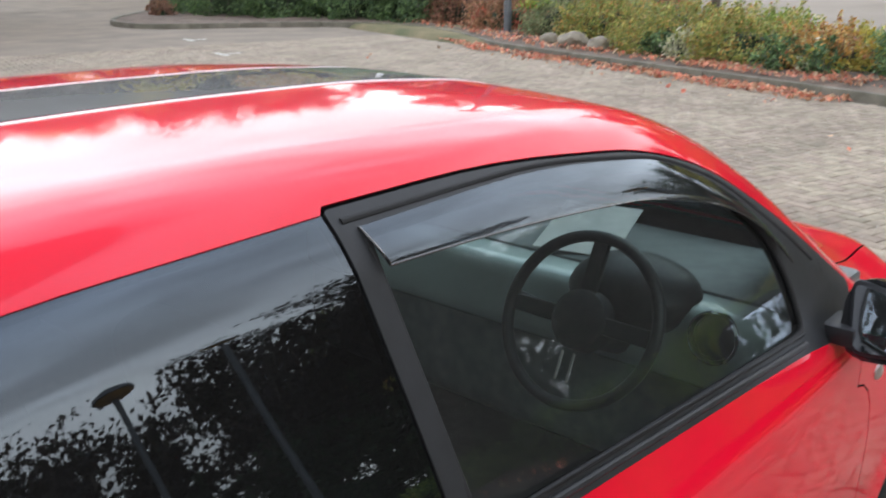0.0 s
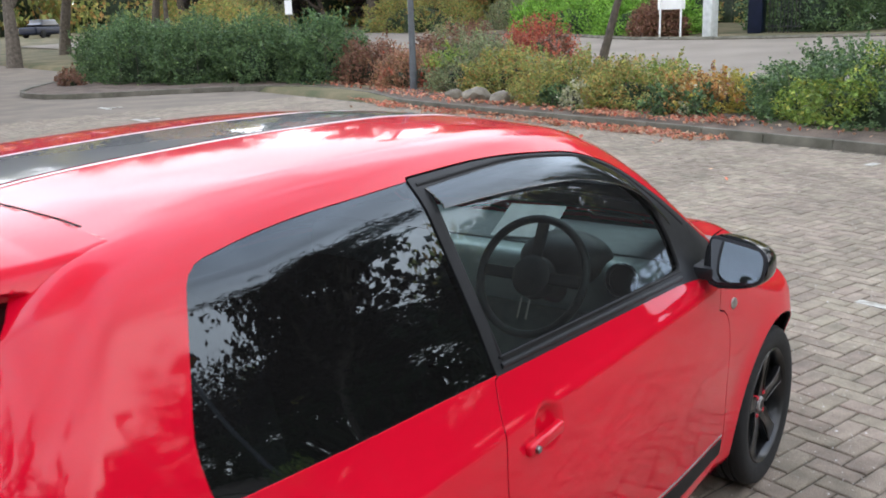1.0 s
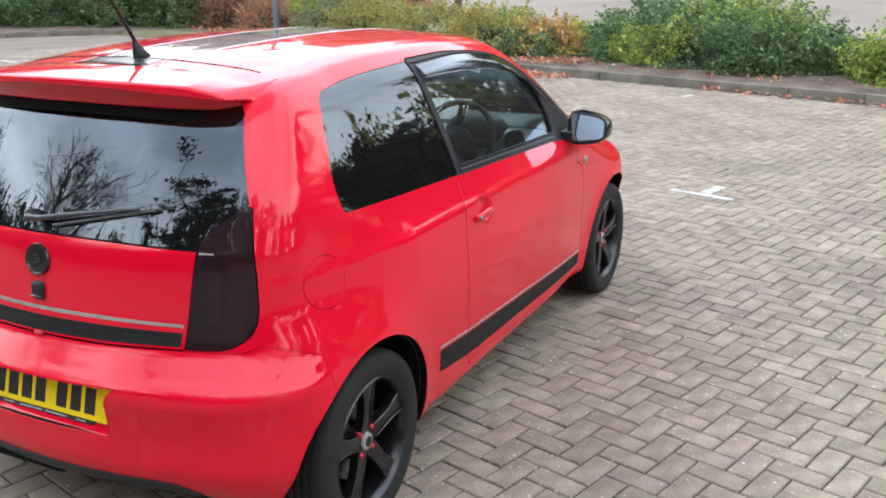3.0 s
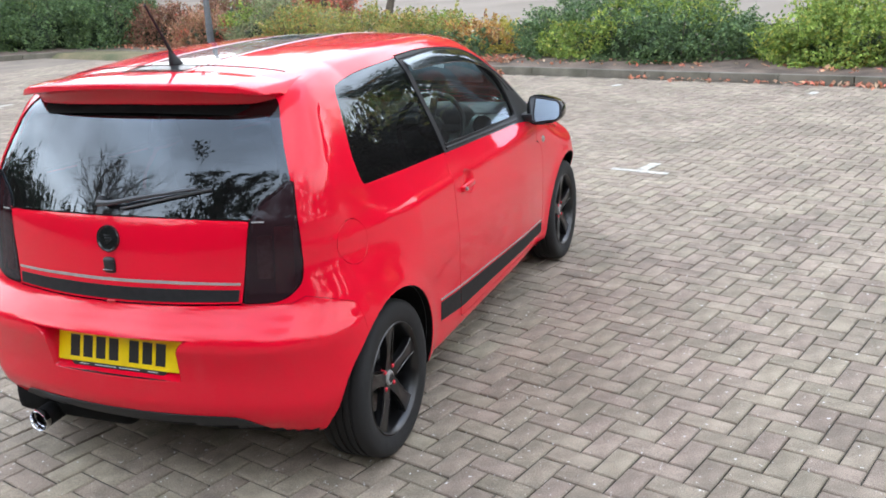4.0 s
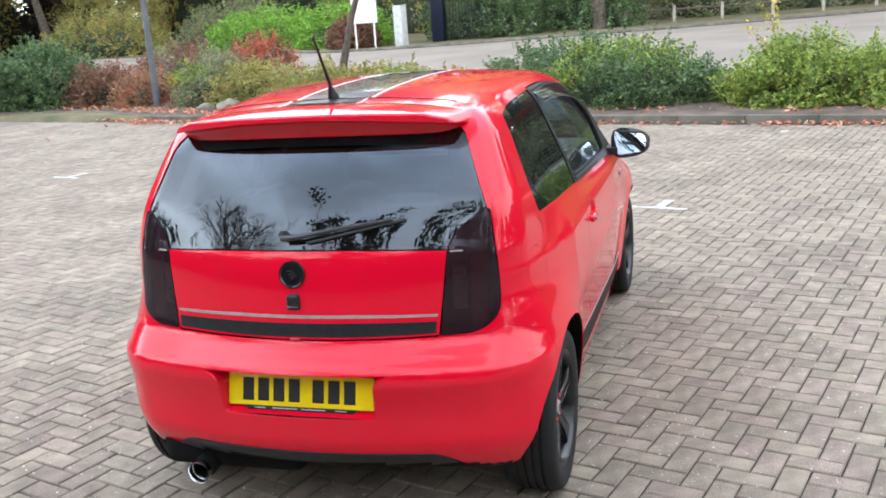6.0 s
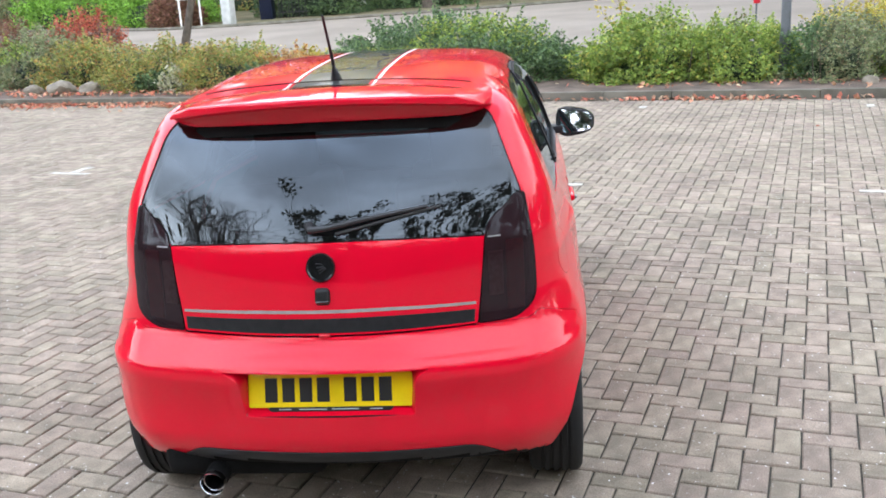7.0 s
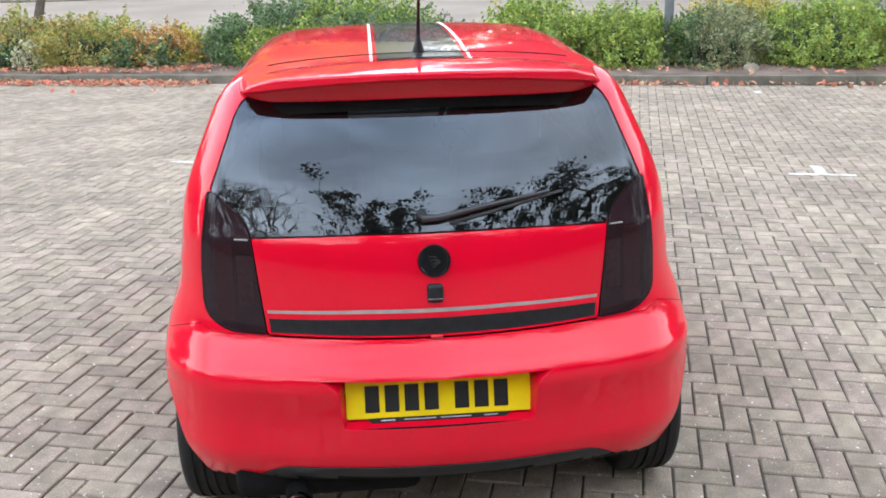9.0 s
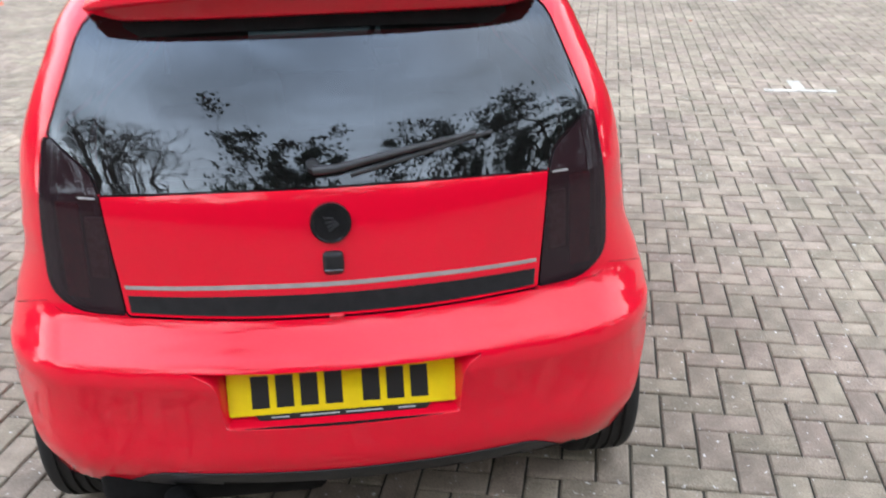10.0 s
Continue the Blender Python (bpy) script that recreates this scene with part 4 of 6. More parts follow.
# dark tube on the surface stands in for the shaded gap here
seam = [(-0.073 + 0.12 * y * y, y, float(roof_line(-0.073 + 0.12 * y * y)) + 0.0068 * (1 - min(1, max(0, (abs(y) - 0.42) / 0.14))) - 0.12 * y * y - 0.10 * y ** 4 + 0.0002) for y in np.linspace(-0.455, 0.455, 41)]
part("seam", tube(seam, 0.0018, 6), UNDER, spoiler, "dark line painting the shut gap before the spoiler")

# niche for the number plate, and the plate
NICHE_IN = grown(NICHE, -0.014)
def niche_x(z):
    return -0.536 - (0.587 - z) * 0.27
bm = bmesh.new()
outer = [bm.verts.new((surface_x(y, z), y, z)) for y, z in NICHE]
lip = [bm.verts.new((surface_x(y, z) + 0.006, y, z)) for y, z in grown(NICHE, -0.004)]
floor_ring = [bm.verts.new((niche_x(z), y, z)) for y, z in NICHE_IN]
for a, b in ((outer, lip), (lip, floor_ring)):
    for i in range(len(a)):
        j = (i + 1) % len(a)
        bm.faces.new((a[i], a[j], b[j], b[i]))
bm.faces.new(floor_ring)
part("plate_niche", bm, PAINT, bumper)
PLATE_AT = Matrix.Translation((niche_x(0.538) - 0.006, 0, 0.538)) @ Matrix.Rotation(math.atan(0.27), 4, "Y") @ Matrix(((0, 0, -1, 0), (-1, 0, 0, 0), (0, 1, 0, 0), (0, 0, 0, 1)))
plate = part("number_plate", prism(soft_outline([(-0.26, -0.052, 0.008), (0.26, -0.052, 0.008), (0.26, 0.054, 0.008), (-0.26, 0.054, 0.008)]), 0.005, PLATE_AT @ pose(0, 0, 0.005), 0.001), YELLOW, bumper, "yellow number plate with black bars")
for k in range(7):
    x = -0.187 + 0.0555 * k + (0.030 if k > 3 else 0)
    part("plate_bar", block((x - 0.020, -0.036, 0.0052), (x + 0.020, 0.040, 0.0062), 0.0, turn=PLATE_AT), INK, plate, "black bar")
strip = part("plate_strip", prism(soft_outline([(-0.19, -0.066, 0.004), (0.19, -0.066, 0.004), (0.205, -0.050, 0.004), (-0.205, -0.050, 0.004)]), 0.006, PLATE_AT @ pose(0, 0, 0.0045), 0.001), INK, plate, "black strip with pale unreadable print")
for x0, x1 in ((-0.165, -0.125), (-0.10, -0.01), (0.005, 0.09), (0.125, 0.165)):
    part("print_bar", block((x0, -0.0605, 0.0046), (x1, -0.0575, 0.0053), 0.0, turn=PLATE_AT), PALE_INK, strip, "pale print bar")

# badge, release button, tow eye mark, wiper, aerial, exhaust
tilt = math.degrees(math.atan2(0.02, 0.17)) + 3
AT = pose(surface_x(0, 0.928) - 0.001, 0, 0.928) @ Matrix.Rotation(radians(-90 + tilt), 4, "Y") @ pose(0, 0, 0, 0, 0, 90)
badge = part("badge", lathe([(0.0001, 0.004), (0.038, 0.004), (0.0405, 0.007), (0.044, 0.007), (0.046, 0.003), (0.046, -0.004)], 40, AT), GLOSS_BLACK, tailgate, "round glossy black badge")
for k in range(4):
    part("badge_bar", block((-0.024 + 0.005 * k, -0.002, 0.0035), (0.004 + 0.003 * k, 0.002, 0.0065), 0.001, 1, turn=AT @ pose(0.002, 0.016 - 0.009 * k, 0, 0, 0, 35 - 14 * k)), TRIM, badge)
bm = block((-0.018, -0.0235, 0.812), (0.012, 0.0235, 0.866), 0.013, 3)
for v in bm.verts:
    v.co.x += surface_x(0, 0.838) + 0.006
    if v.co.z > 0.84:
        v.co.y *= 0.97
button = part("release_button", bm, TRIM, tailgate, "black tailgate release")
bm = block((-0.021, -0.021, 0.822), (-0.010, 0.021, 0.829), 0.002, 1)
for v in bm.verts:
    v.co.x += surface_x(0, 0.838) + 0.003
part("lip", bm, GLOSS_BLACK, button)
bm = block((-0.010, -0.016, 0.712), (0.0, 0.016, 0.724), 0.003, 1)
for v in bm.verts:
    v.co.x += surface_x(0, 0.715) + 0.002
part("stop_pad", bm, RED_CAP, bumper, "small red stop pad")

wiper_pts = [(surface_x(y, z) - d, y, z) for y, z, d in ((0.03, 1.045, 0.030), (-0.02, 1.048, 0.034), (-0.15, 1.070, 0.030), (-0.33, 1.092, 0.020))]
wiper = part("rear_wiper", tube(wiper_pts, [0.011, 0.009, 0.007, 0.005], 10), WIPER, tailgate, "black rear wiper")
part("pivot", lathe([(0.0001, 0.026), (0.011, 0.026), (0.015, 0.020), (0.016, 0.0)], 20, pose(surface_x(0.03, 1.045), 0.03, 1.045) @ Matrix.Rotation(radians(-65), 4, "Y")), TRIM, wiper)
blade_pts = [(surface_x(y, z) - 0.008, y, z) for y, z in ((-0.05, 1.026), (-0.18, 1.052), (-0.37, 1.088))]
part("blade", tube(blade_pts, 0.0045, 8), WIPER, wiper)

bx = -0.035
fin = bmesh.new()
bmesh.ops.create_uvsphere(fin, u_segments=20, v_segments=12, radius=1)
for v in fin.verts:
    z = max(v.co.z, -0.1)
    w = 1 - 0.72 * max(0, z)
    v.co = Vector((bx + 0.038 * v.co.x * w - 0.035 * max(0, z), 0.020 * v.co.y * w, float(roof_line(bx)) - 0.004 + 0.066 * z))
aerial = part("aerial", fin, TRIM, body, "black roof aerial")
z0 = float(roof_line(bx)) + 0.05
part("mast", tube([(bx - 0.026, 0, z0), (bx - 0.07, 0, z0 + 0.07), (bx - 0.135, 0, z0 + 0.17)], [0.0065, 0.005, 0.0042], 10), TRIM, aerial)

bm = lathe([(0.034, -0.020), (0.040, -0.020), (0.041, 0.0), (0.0395, 0.004), (0.037, 0.0), (0.036, -0.03)], 36, pose(-0.575, 0.413, 0.222) @ Matrix.Rotation(radians(-93), 4, "Y"), close=True)
exhaust = part("exhaust", bm, CHROME, car, "chrome-ended exhaust pipe")
part("bore", lathe([(0.0001, -0.10), (0.0362, -0.10), (0.0362, -0.022), (0.0395, -0.021), (0.0395, -0.24)], 24, pose(-0.575, 0.413, 0.222) @ Matrix.Rotation(radians(-93), 4, "Y")), UNDER, exhaust, "black bore and pipe wall")
part("silencer", block((-0.50, 0.05, 0.20), (-0.20, 0.60, 0.34), 0.05, 3), UNDER, car, "dark silencer under the tail")

# wheel arches and wheels
for hub in (HUB_R - 0.012, HUB_F):
    for s in (-1, 1):
        bm = bmesh.new()
        prof = [(0.352, 0.0), (0.352, 0.36), (0.10, 0.36)]
        rings = []
        for a in np.linspace(-8, 188, 30):
            ca, sa = math.cos(radians(a)), math.sin(radians(a))
            edge = surface_y(hub + 0.352 * ca, max(0.24, 0.297 + 0.352 * sa)) - 0.006
            rings.append([bm.verts.new((hub + r * ca, s * ((edge if h == 0 else 0.795) - h), 0.297 + r * sa)) for r, h in prof])
        for r0, r1 in zip(rings, rings[1:]):
            for k in (0, 1):
                bm.faces.new((r0[k], r1[k], r1[k + 1], r0[k + 1]))
        part("wheel_arch_liner", bm, UNDER, car, "black wheel arch liner")

OUT = Matrix.Rotation(radians(90), 4, "X")
def make_wheel(x):
    """The wheel on the car's right, its outer side towards -y."""
    m = pose(0, -0.70, 0.293) @ OUT
    rim_prof = [(0.213, 0.083), (0.207, 0.088), (0.200, 0.082), (0.192, 0.060), (0.186, 0.0), (0.190, -0.085), (0.205, -0.09), (0.198, -0.05), (0.193, 0.0), (0.199, 0.055), (0.206, 0.07)]
    wheel = part("wheel", lathe(rim_prof, 72, m, close=True), RIM, car, "gloss black alloy wheel")
    tyre = [(0.204, 0.080), (0.222, 0.090), (0.250, 0.0945), (0.272, 0.092), (0.284, 0.084), (0.291, 0.070)]
    for g in (0.045, 0.015, -0.015, -0.045):
        tyre += [(0.293, g + 0.006), (0.286, g + 0.005), (0.286, g - 0.005), (0.293, g - 0.006)]
    tyre += [(0.291, -0.070), (0.284, -0.084), (0.272, -0.092), (0.250, -0.0945), (0.222, -0.090), (0.204, -0.080)]
    part("tyre", lathe(tyre, 84, m), RUBBER, wheel, "worn black tyre")
    for k in range(5):
        turn = m @ pose(0, 0, 0, 0, 0, 90 + 72 * k)
        bm = prism(soft_outline([(0.02, -0.030, 0.004), (0.12, -0.022, 0.05), (0.203, -0.040, 0.004), (0.203, 0.040, 0.004), (0.12, 0.022, 0.05), (0.02, 0.030, 0.004)]), 0.028, None, 0.004)
        for v in bm.verts:
            v.co.z += 0.052 + 0.022 * math.sin(min(1, v.co.x / 0.2) * 1.5)
        bmesh.ops.transform(bm, matrix=turn, verts=bm.verts)
        spoke = part("spoke", bm, RIM, wheel)
        for s in (-1, 1):
            line = [(r, s * w, 0.0535 + 0.022 * math.sin(min(1, r / 0.2) * 1.5)) for r, w in ((0.055, 0.0255), (0.10, 0.0215), (0.14, 0.0225), (0.19, 0.034))]
            part("edge_line", tube([turn @ Vector(q) for q in line], 0.0009, 6), STEEL, spoke, "machined silver edge")
    cap = part("hub_cap", lathe([(0.0001, 0.066), (0.018, 0.066), (0.026, 0.064), (0.029, 0.058), (0.029, 0.03)], 32, m), SILVER, wheel, "silver hub cap")
    part("cap_mark", lathe([(0.0001, 0.0675), (0.017, 0.0672), (0.019, 0.065)], 24, m), TRIM, cap)
    for k in range(4):
        part("wheel_bolt", lathe([(0.0001, 0.064), (0.006, 0.063), (0.009, 0.059), (0.009, 0.03)], 16, m @ pose(0.048 * math.cos(radians(45 + 90 * k)), 0.048 * math.sin(radians(45 + 90 * k)), 0)), RED_CAP, wheel, "red bolt cap")
    disc = part("brake_disc", lathe([(0.05, 0.015), (0.128, 0.015), (0.130, 0.012), (0.130, -0.005), (0.05, -0.005)], 40, m), STEEL, wheel, "bare steel brake disc")
    part("hub_back", lathe([(0.0001, 0.045), (0.060, 0.045), (0.066, 0.02), (0.066, -0.03)], 32, m), RIM, wheel)
    wheel.matrix_basis = pose(x, 0, 0)
    return wheel


first_wheel = make_wheel(HUB_R)
copy_thing(first_wheel, pose(HUB_F, 0, 0))
copy_thing(first_wheel, pose(HUB_R, 0, 0, 0, 0, 180))
copy_thing(first_wheel, pose(HUB_F, 0, 0, 0, 0, 180))

# ---- the car's inside ----
part("cabin_floor", block((0.0, -0.70, 0.24), (2.1, 0.70, 0.30), 0.01), LINING, car, "dark cabin floor")
bm = block((1.62, -0.70, 0.55), (2.12, 0.70, 0.90), 0.05, 3)
for v in bm.verts:
    if v.co.z > 0.7 and v.co.x > 1.9:
        v.co.z += 0.06
dash = part("dashboard", bm, DASH, car, "grey dashboard")
bm = block((1.60, -0.69, 0.80), (1.74, 0.69, 0.975), 0.04, 3)
part("dash_panel", bm, DASH_GLOSS, dash, "pale glossy dash panel")
part("dash_top", block((1.70, -0.70, 0.955), (2.06, 0.70, 0.985), 0.02, 2), DASH, dash)
bm = lathe([(0.050, 0.0), (0.054, 0.012), (0.050, 0.018), (0.046, 0.012), (0.044, -0.02)], 36, pose(1.588, -0.585, 0.935) @ Matrix.Rotation(radians(-80), 4, "Y"))
vent = part("air_vent", bm, GLOSS_BLACK, dash, "round air vent with a bright ring")
part("vent_core", lathe([(0.0001, 0.002), (0.02, 0.004), (0.044, 0.000), (0.045, -0.03)], 32, pose(1.588, -0.585, 0.935) @ Matrix.Rotation(radians(-80), 4, "Y")), UNDER, vent, "dark vent core")
bm = bmesh.new()
bmesh.ops.create_uvsphere(bm, u_segments=28, v_segments=16, radius=1)
for v in bm.verts:
    v.co = Vector((1.64 + 0.12 * v.co.x, -0.37 + 0.15 * v.co.y, 0.965 + 0.085 * v.co.z))
binnacle = part("instrument_binnacle", bm, TRIM, dash, "black instrument hood")
SW = pose(1.47, -0.345, 0.945) @ Matrix.Rotation(radians(-64), 4, "Y")
ring = [(0.175 + 0.0125 * math.cos(a), 0.014 * math.sin(a)) for a in np.linspace(0, 2 * math.pi, 13)[:-1]]
steering = part("steering_wheel", lathe(ring, 56, SW, close=True), TRIM, car, "black three-spoke steering wheel")
part("boss", lathe([(0.0001, 0.022), (0.045, 0.020), (0.062, 0.008), (0.066, -0.03), (0.0001, -0.05)], 32, SW), TRIM, steering)
for a in (0, 180, 270 - 0):
    part("spoke", block((0.05, -0.018, -0.012), (0.168, 0.018, 0.004), 0.006, 2, turn=SW @ pose(0, 0, 0, 0, 0, a + 90)), TRIM, steering)
for y in (-0.014, 0.014):
    part("spoke_trim", block((0.07, y - 0.003, 0.003), (0.13, y + 0.003, 0.006), 0.001, 1, turn=SW @ pose(0, 0, 0, 0, 0, 180)), SILVER, steering, "silver spoke trim")
part("column", tube([SW @ Vector((0, 0, -0.03)), SW @ Vector((0, 0, -0.30))], 0.05, 14), TRIM, steering)
part("stalk", tube([SW @ Vector((0.0, 0.04, -0.06)), SW @ Vector((0.02, 0.20, -0.05))], 0.008, 8), TRIM, steering)
# white slip on the dash paints in the windscreen's bright reflection
part("glare_slip", block((-0.11, -0.10, 0.0), (0.11, 0.10, 0.003), 0.001, 1, turn=pose(1.82, -0.13, 1.02, 0, -17, 12)), GLARE_WHITE, dash, "white slip standing for a windscreen reflection")


def make_seat(x, y):
    """A front seat with its built-in headrest."""
    bm = block((-0.26, -0.24, 0.30), (0.26, 0.24, 0.50), 0.06, 3)
    seat = part("seat", bm, CLOTH, car, "dark cloth front seat")
    bm = block((-0.07, -0.235, 0.0), (0.07, 0.235, 0.58), 0.055, 3)
    for v in bm.verts:
        v.co.y *= 1 - 0.35 * max(0, v.co.z - 0.25)
    bmesh.ops.transform(bm, matrix=pose(-0.24, 0, 0.46, 0, -14, 0), verts=bm.verts)
    part("backrest", bm, CLOTH, seat)
    bm = block((-0.05, -0.125, 0.55), (0.05, 0.125, 0.80), 0.045, 3)
    bmesh.ops.transform(bm, matrix=pose(-0.24, 0, 0.44, 0, -14, 0), verts=bm.verts)
    part("headrest", bm, CLOTH, seat)
    seat.matrix_basis = pose(x, y, 0)
    return seat


front_seat = make_seat(0.98, -0.36)
copy_thing(front_seat, pose(0.98, 0.36, 0))
bench = part("rear_bench", block((0.02, -0.60, 0.30), (0.48, 0.60, 0.52), 0.06, 3), CLOTH, car, "dark cloth rear bench")
bm = block((-0.06, -0.58, 0.0), (0.06, 0.58, 0.52), 0.05, 3)
bmesh.ops.transform(bm, matrix=pose(0.02, 0, 0.48, 0, -16, 0), verts=bm.verts)
part("backrest", bm, CLOTH, bench)
for y in (-0.3, 0.3):
    bm = block((-0.04, -0.11, 0.50), (0.04, 0.11, 0.68), 0.04, 3)
    bmesh.ops.transform(bm, matrix=pose(0.02, y, 0.46, 0, -16, 0), verts=bm.verts)
    part("headrest", bm, CLOTH, bench)
part("parcel_shelf", block((-0.38, -0.55, 0.90), (-0.10, 0.55, 0.93), 0.01, 2), LINING, car, "dark parcel shelf")
mirror_in = part("inside_mirror", block((1.44, -0.12, 1.305), (1.465, 0.12, 1.365), 0.012, 3), TRIM, car, "inside mirror")
part("stem", tube([(1.46, 0, 1.36), (1.50, 0, 1.395)], 0.01, 8), TRIM, mirror_in)

# ---- the car park: u runs towards the planting, v along the kerb ----
LOT = radians(-15.8)
EU, EV = Vector((math.cos(LOT), math.sin(LOT), 0)), Vector((-math.sin(LOT), math.cos(LOT), 0))
KERB_U = 9.95


def lot(u, v, z=0.0):
    p = EU * u + EV * v
    return Vector((p.x, p.y, z))


rise = curve((10.1, 0.08), (15, 0.18), (26, 0.5), (40, 0.8), (70, 1.2), (400, 3.0))


def ground_z(u):
    return float(rise(u)) if u > 10.1 else -0.06


def setting(name, bm, surface, label="", smooth=True):
    ob = part(name, bm, surface, None, label, flat=not smooth)
    return tagged(ob, kind="structure")


def sheet(rows):
    bm = bmesh.new()
    grid = [[bm.verts.new(p) for p in row] for row in rows]
    for a, b in zip(grid, grid[1:]):
        for i in range(len(a) - 1):
            bm.faces.new((a[i], a[i + 1], b[i + 1], b[i]))
    return bm


us = [-400, -150, -60, -30, 0, 9.9, 10.02, 10.2, 11, 12, 13.5, 15, 17, 20, 23, 26, 30, 34, 38, 42, 50, 60, 80, 120, 200, 400, 900]
vs = [-600, -300, -150, -80, -50, -35, -25, -20, -15, -10, -6, -3, 0, 3, 6, 9, 12, 15, 18, 22, 26, 32, 40, 55, 80, 150, 300, 600]
setting("ground", sheet([[lot(u, v, ground_z(u) + (0.05 * noise.noise((u * 0.3, v * 0.3, 3)) if u > 11 else 0)) for v in vs] for u in us]), VERGE, "brown-green leafy ground")
setting("paving_far", sheet([[lot(u, v, -0.010) for v in (-80, -40, -20, 0, 20, 40, 80)] for u in (-80, -40, -10, 0, 5, 9.95)]), FAR_PAVER, "grey-brown paving far off")
setting("lane", sheet([[lot(u, v, 0.001) for v in (28, 33, 40, 60, 90)] for u in (2.0, 6.0, 9.8)] ), FAR_PAVER, "worn grey lane")

# the public road behind the planting, with its curved far edge
edge = curve((-60, 70), (-30, 53), (-12, 41.5), (-5.6, 37.0), (-2.2, 34.8), (0.7, 33.2), (5.2, 30.2), (9.1, 28.0), (13.8, 26.0), (16.2, 25.0), (19, 24.6), (24, 26.0), (30, 27), (60, 29))
rows = []
for v in np.linspace(-60, 60, 61):
    far = float(edge(v))
    rows.append([lot(u, v, ground_z(u) + 0.05) for u in np.linspace(15.6, far, 12)])
setting("road", sheet(rows), TARMAC, "pale worn tarmac road")
bm = bmesh.new()
for v0 in np.arange(-24, 30, 1.5):
    a, b = float(edge(v0)), float(edge(v0 + 1.5))
    tube([lot(a, v0, ground_z(a) + 0.06), lot(b, v0 + 1.48, ground_z(b) + 0.06)], 0.09, 6, bm)
setting("road_edge", bm, KERB, "low concrete road edging")

# planting bed behind the kerb, with the rounded island at its end
KERB_LINE = [(9.95, v) for v in np.arange(-20, 12.1, 0.92)] + [(10.0, 12.5), (10.35, 13.6), (10.6, 14.5), (10.75, 15.4), (10.8, 16.3), (10.7, 17.2), (10.3, 18.0), (9.6, 18.6), (8.8, 19.1), (8.0, 19.5), (7.2, 19.75), (6.5, 20.1), (5.95, 20.7), (5.75, 21.6), (5.9, 22.5), (6.3, 23.4), (6.8, 24.2), (7.3, 25.0), (7.8, 25.8), (8.3, 26.6), (9.0, 27.6)]
kerb = setting("kerb", block((0, 0, -0.3), (0.01, 0.01, -0.29)), KERB, "weathered grey concrete kerb")
kerb.location = lot(KERB_U + 0.05, 0, 0)
for (u0, v0), (u1, v1) in zip(KERB_LINE, KERB_LINE[1:]):
    a, b = lot(u0, v0), lot(u1, v1)
    way = (b - a).normalized()
    out = Vector((way.y, -way.x, 0))
    long = (b - a).length
    bm = block((0.004, 0.0, -0.10), (long - 0.004, 0.125, 0.105 + random.uniform(-0.004, 0.004)), 0.014, 2)
    for v in bm.verts:
        if v.co.y < 0.06 and v.co.z > 0.05:
            v.co.y += 0.018
    turn = Matrix(((way.x, out.x, 0, a.x), (way.y, out.y, 0, a.y), (0, 0, 1, 0), (0, 0, 0, 1)))
    bmesh.ops.transform(bm, matrix=turn, verts=bm.verts)
    stone = part("kerb_stone", bm, KERB, kerb)
    stone.location = -kerb.location
rows = []
for (u, v) in KERB_LINE:
    deep = max(15.3, u + 2)
    rows.append([lot(u + 0.115 + (deep - u) * t, v, (0.085 if t == 0 else 0.10) + (0.10 * t + 0.05 * noise.noise((u + t * 3, v * 0.6, 1)) if t else 0)) for t in (0, 0.06, 0.14, 0.25, 0.4, 0.6, 0.8, 1.0)])
setting("planting_bed", sheet(rows), SOIL, "bare brown soil of the planting bed")


# ---- foliage ----
def leaf_mesh(name, places, size, surface, parent, label="", rng=None, up=0.3, long=1.5):
    """Many small folded leaves at the given places, joined as one part."""
    rng = rng or np.random.default_rng(1)
    n = len(places)
    d = rng.normal(size=(n, 3))
    d[:, 2] *= 0.7
    d /= np.linalg.norm(d, axis=1, keepdims=True)
    nrm = rng.normal(size=(n, 3))
    nrm[:, 2] += up * 3
    side = np.cross(d, nrm)
    side /= np.maximum(np.linalg.norm(side, axis=1, keepdims=True), 1e-6)
    up_way = np.cross(side, d)
    s = size * rng.uniform(0.6, 1.35, size=(n, 1))
    p = np.asarray(places)
    tip, base = p + d * s * long * 0.5, p - d * s * long * 0.5
    one, two = p + side * s * 0.5 + up_way * s * 0.12, p - side * s * 0.5 + up_way * s * 0.12
    verts = np.stack([base, one, tip, two], 1).reshape(-1, 3)
    faces = np.arange(n * 4).reshape(n, 4)
    me = bpy.data.meshes.new(name)
    me.from_pydata(verts.tolist(), [], faces.tolist())
    me.materials.append(surface)
    ob = new(name, me)
    ob.parent = parent
    return tagged(ob, label, kind="stuff" if parent else "")


